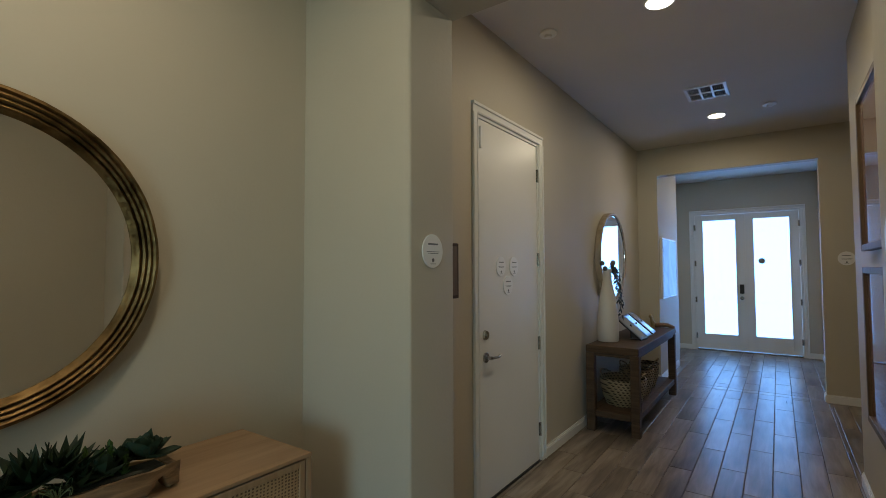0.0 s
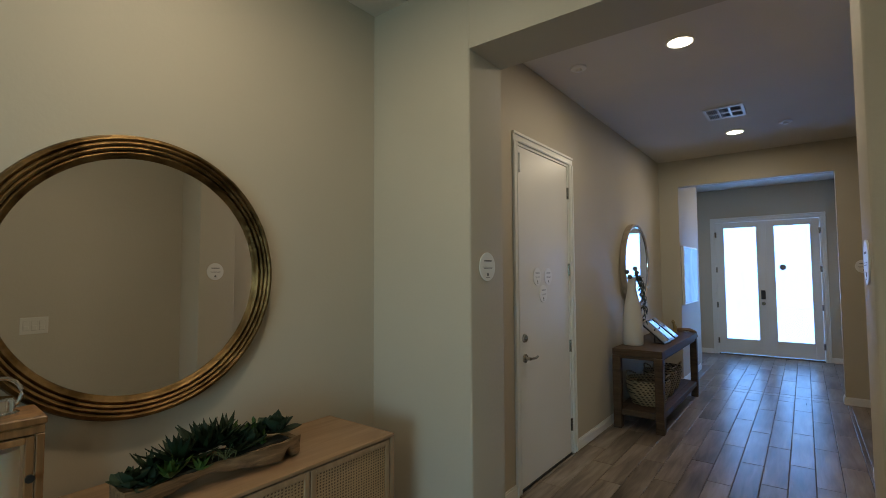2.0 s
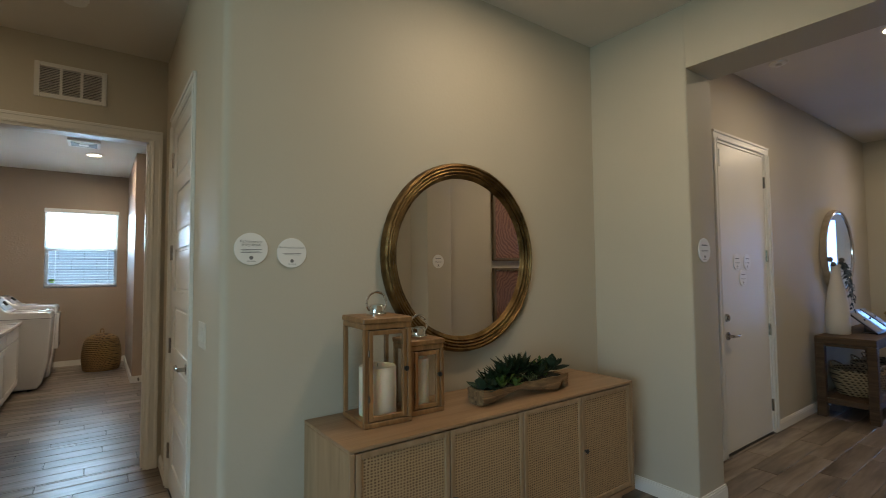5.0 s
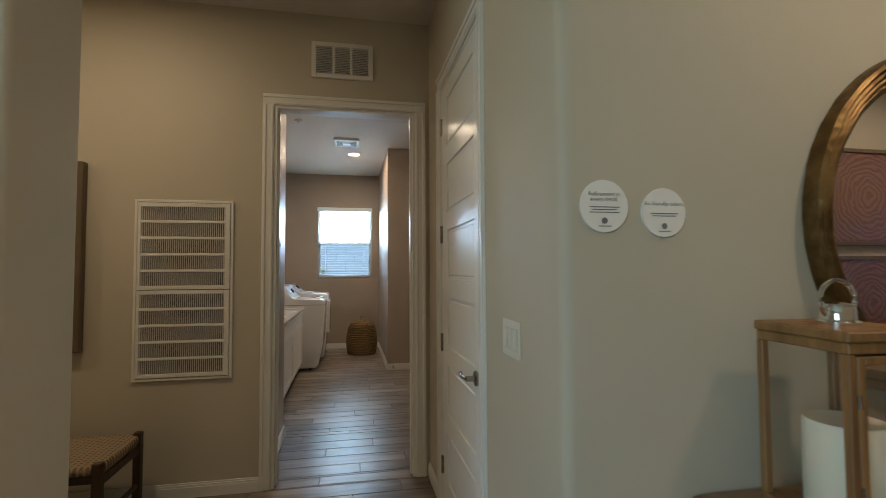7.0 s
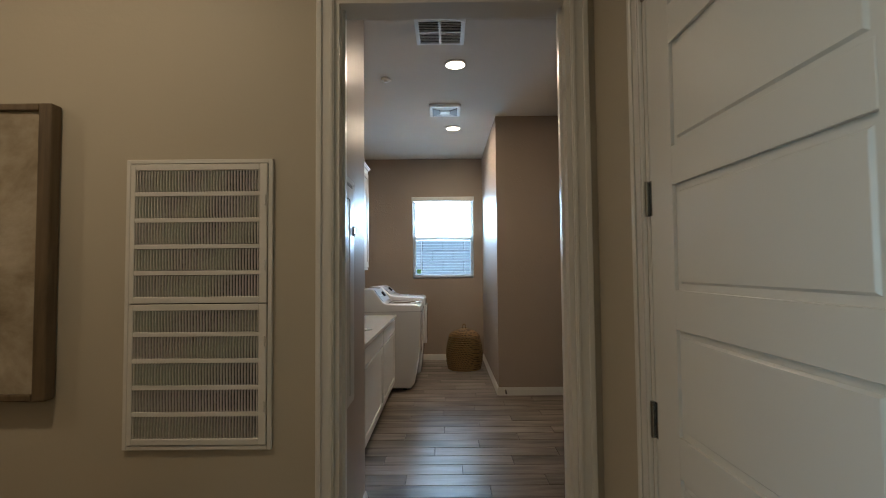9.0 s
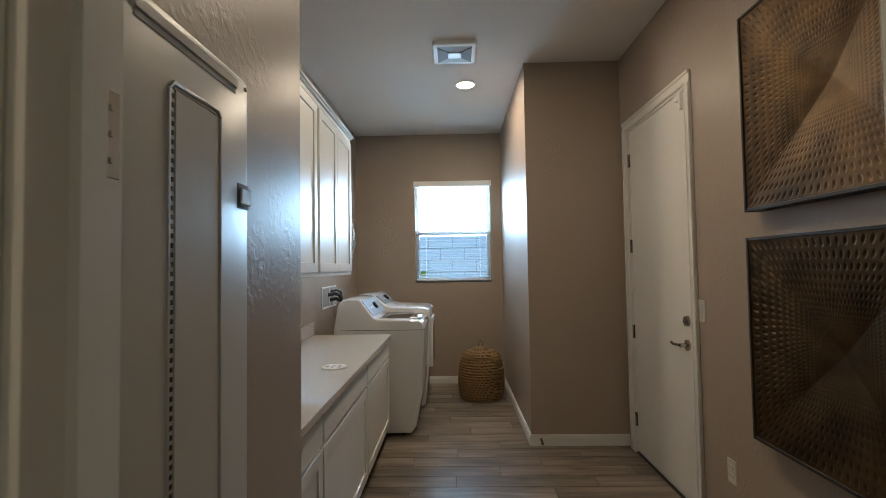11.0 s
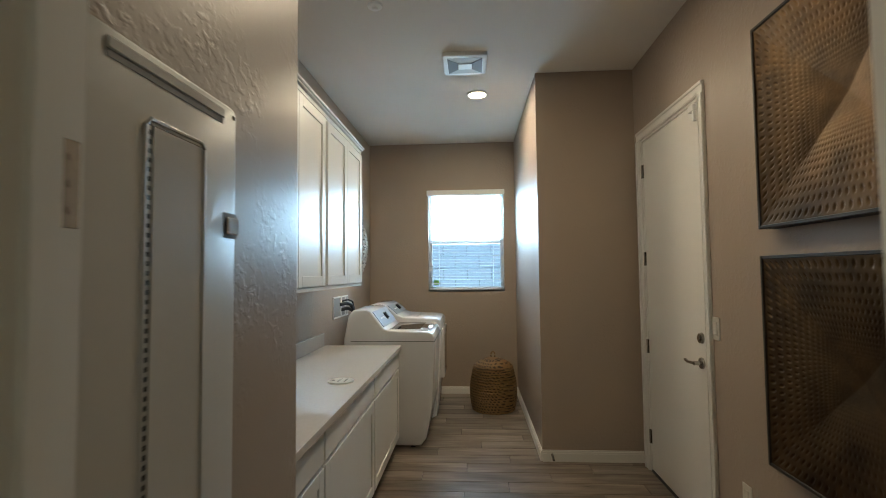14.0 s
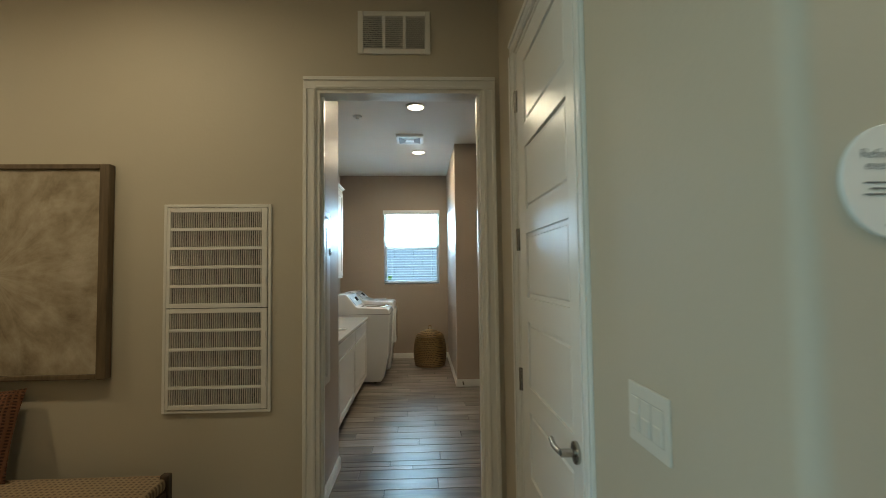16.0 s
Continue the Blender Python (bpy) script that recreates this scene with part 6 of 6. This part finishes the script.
# hammered bronze panels
for z0, z1 in ((0.65, 1.511), (1.623, 2.484)):
    w, h = 0.86, z1 - z0
    mp = thing("metal_wall_panel", pose(-5.455 + w / 2, 0.07, z0, 0, 0, FACE_S), "square hammered bronze panel in a dark metal frame", "wall art", "bronze panels in the laundry")
    b = None
    f = 0.014
    for q0, q1, r0, r1 in ((-w / 2, -w / 2 + f, 0, h), (w / 2 - f, w / 2, 0, h), (-w / 2 + f, w / 2 - f, 0, f), (-w / 2 + f, w / 2 - f, h - f, h)):
        b = bm_box(q0, q1, -0.072, -0.001, r0, r1, 0.002, bm=b)
    part("frame", b, BRONZEFRAME, mp, "dark bronze box frame")
    b = bmesh.new()
    n = 230
    iw, ih = w - 2 * f, h - 2 * f
    g = []
    for i in range(n + 1):
        row = []
        for j in range(n + 1):
            u, v = i / n - 0.5, j / n - 0.5
            quad = abs(u) > abs(v)
            along, across = (abs(u), v) if quad else (abs(v), u)
            al = max(along, 0.012)
            rr = math.log(al / 0.5) / 0.125
            row_i = math.floor(rr)
            fx = (across / (2 * al) + 0.5) * 23 + 0.5 * (row_i % 2)
            dx, dy = fx - math.floor(fx) - 0.5, rr - row_i - 0.5
            dim = math.exp(-((dx * dx * 34 + dy * dy * 13) ** 2.2))
            y = -0.066 + 0.056 * (0.5 - max(abs(u), abs(v))) * 2 + 0.010 * al * dim
            row.append(b.verts.new((u * iw, y, f + (v + 0.5) * ih)))
        g.append(row)
    for i in range(n):
        for j in range(n):
            b.faces.new((g[i][j], g[i + 1][j], g[i + 1][j + 1], g[i][j + 1]))
    part("hammered_sheet", b, BRONZE, mp, "dimpled bronze sheet", True)

# exhaust fan cover
FANGREY = mat("fan_louvre_grey", (0.20, 0.20, 0.20), 0.6)
FANPALE = mat("fan_pale_grey", (0.50, 0.49, 0.48), 0.6)
ex = thing("exhaust_fan", pose(-6.88, -1.245, H, 0, 0, 90), "square white exhaust fan cover on the laundry ceiling", "fan")
b = bm_box(-0.163, 0.163, -0.172, 0.172, -0.03, -0.0005)
bmesh.ops.bevel(b, geom=[e for e in b.edges if abs(e.verts[0].co.z - e.verts[1].co.z) > 0.01], offset=0.03, segments=5, affect="EDGES", profile=0.5)
bmesh.ops.bevel(b, geom=[e for e in b.edges if all(v.co.z < -0.029 for v in e.verts)], offset=0.01, segments=3, affect="EDGES", profile=0.5)
part("cover", b, PLASTIC, ex, smooth=True)
part("inlet", bm_box(-0.128, 0.128, -0.132, 0.132, -0.0315, -0.0302), FANPALE, ex, "pale grey inset plate")
for s in (-1, 1):
    b = bmesh.new()
    q = [b.verts.new(p) for p in ((s * 0.127, -0.125, -0.036), (s * 0.127, 0.125, -0.036), (s * 0.035, 0.035, -0.036), (s * 0.035, -0.035, -0.036))]
    q2 = [b.verts.new(v.co + Vector((0, 0, 0.0035))) for v in q]
    b.faces.new(q)
    b.faces.new(q2[::-1])
    for k in range(4):
        b.faces.new((q[k], q2[k], q2[(k + 1) % 4], q[(k + 1) % 4]))
    bmesh.ops.recalc_face_normals(b, faces=b.faces[:])
    part("louvre_wing", b, FANGREY, ex, "grey louvred wing")
part("centre_plate", bm_box(-0.05, 0.05, -0.045, 0.045, -0.040, -0.0365, 0.002), PLASTIC, ex)

# spring doorstop
pts = [(-7.115 + 0.0009 * k, -0.62 + 0.008 * math.cos(k * 0.9), 0.055 + 0.008 * math.sin(k * 0.9) - 0.0002 * k) for k in range(80)]
tagged(new("spring_doorstop", finish("spring_doorstop", bm_tube(pts, 0.0018, 5), NICKEL, True)), "small metal spring doorstop on the baseboard", "doorstop")

# ---- outdoors behind the laundry ----
solid("ground", bm_box(-60, -9.29, -40, 40, -0.3, -0.2), SAND, "pale gravel ground outdoors", "ground")
gw = solid("garden_wall", bm_box(-11.45, -11.3, -6, 4, -0.2, 1.915), MORTAR, "grey concrete block garden wall", "wall")
SKYGLOW = glow("bright_sky_haze", (0.62, 0.82, 1.0), 3.0)
solid("backdrop", bm_box(-14.0, -13.98, -9, 7, 0.5, 9.0), SKYGLOW, "bright hazy sky beyond the garden wall", "backdrop")
blk = finish("block", bm_box(-0.02, 0.012, -0.196, 0.196, -0.097, 0.097, 0.004), BLOCK)
for j in range(8):
    for i in range(10):
        ob = new("block", blk)
        ob.parent = gw
        ob.location = (-11.30 + 0.012, -3.3 + i * 0.4 + (0.2 if j % 2 else 0.0), 0.42 + j * 0.2)

# ---- floor tiles, last ----
floor_ob = bpy.data.objects["floor"]


def plank_mesh(w, l):
    b = bmesh.new()
    c = 0.0025
    lo = [(-w / 2, -l / 2, -0.006), (w / 2, -l / 2, -0.006), (w / 2, l / 2, -0.006), (-w / 2, l / 2, -0.006)]
    mid = [(x, y, -0.002) for x, y, z in lo]
    top = [(x - math.copysign(c, x), y - math.copysign(c, y), 0.0) for x, y, z in lo]
    rings = [[b.verts.new(p) for p in ring] for ring in (lo, mid, top)]
    for a, d in zip(rings, rings[1:]):
        for i in range(4):
            b.faces.new((a[i], a[(i + 1) % 4], d[(i + 1) % 4], d[i]))
    b.faces.new(rings[2])
    return finish("plank", b, PLANK)


PITCH, LENGTH, GAP = 0.1572, 0.914, 0.0038
plank_cache = {}
far = []
rng = random.Random(4)


def lay(x0, x1, y0, y1, phase, shift=0.0):
    k0 = math.floor((x0 - phase) / PITCH)
    k1 = math.ceil((x1 - phase) / PITCH)
    for k in range(k0, k1):
        a, c = max(x0, phase + k * PITCH), min(x1, phase + (k + 1) * PITCH)
        if c - a < 0.012:
            continue
        start = ((k * 0.37 + 0.13 * math.sin(k * 12.9) + shift) % 1.0) * LENGTH
        y = y0 - start
        while y < y1:
            p, q = max(y, y0), min(y + LENGTH, y1)
            y += LENGTH
            if q - p < 0.012:
                continue
            if (p + q) / 2 > 4.6 or (a + c) / 2 < -7.0:
                far.append(((a + c) / 2, (p + q) / 2, c - a - GAP, q - p - GAP))
                continue
            key = (round(c - a, 3), round(q - p, 3))
            if key not in plank_cache:
                plank_cache[key] = plank_mesh(key[0] - GAP, key[1] - GAP)
            ob = new("plank", plank_cache[key])
            ob.parent = floor_ob
            ob.location = ((a + c) / 2, (p + q) / 2, 0)


lay(-9.13, -4.772, -1.90, 0.07, -5.023)
lay(-4.772, LW - 0.12, -1.73, 0.07, -5.023)
lay(LW - 0.12, LW, LD0 + 0.0, LD1, -5.023)
lay(LW, MW, -3.6, PW, -5.023)
lay(MW, 0.95, -3.6, NY, -0.06)
lay(-1.07, 0.41, NY, 2.11, -0.06)
lay(HALL_L, HALL_R, 2.11, 6.92, -0.06)
lay(HALL_R, 1.6, 4.67, 6.92, -0.06)
lay(-1.10, 0.56, 6.92, 7.06, -0.06)
lay(-1.50, 0.72, 7.06, 9.98, -0.06)

# the far rows of planks, one mesh
verts, faces = [], []
for fx, fy, w, l in far:
    k = len(verts)
    for z, c in ((-0.006, 0.0), (-0.002, 0.0), (0.0, 0.0025)):
        verts += [(fx + sx * (w / 2 - c), fy + sy * (l / 2 - c), z) for sx, sy in ((-1, -1), (1, -1), (1, 1), (-1, 1))]
    for r in (0, 4):
        faces += [(k + r + i, k + r + (i + 1) % 4, k + r + 4 + (i + 1) % 4, k + r + 4 + i) for i in range(4)]
    faces.append((k + 8, k + 9, k + 10, k + 11))
me = bpy.data.meshes.new("far_planks")
me.from_pydata(verts, [], faces)
me.materials.append(PLANK_FAR)
ob = tagged(new("far_planks", me), kind="stuff")
ob.parent = floor_ob
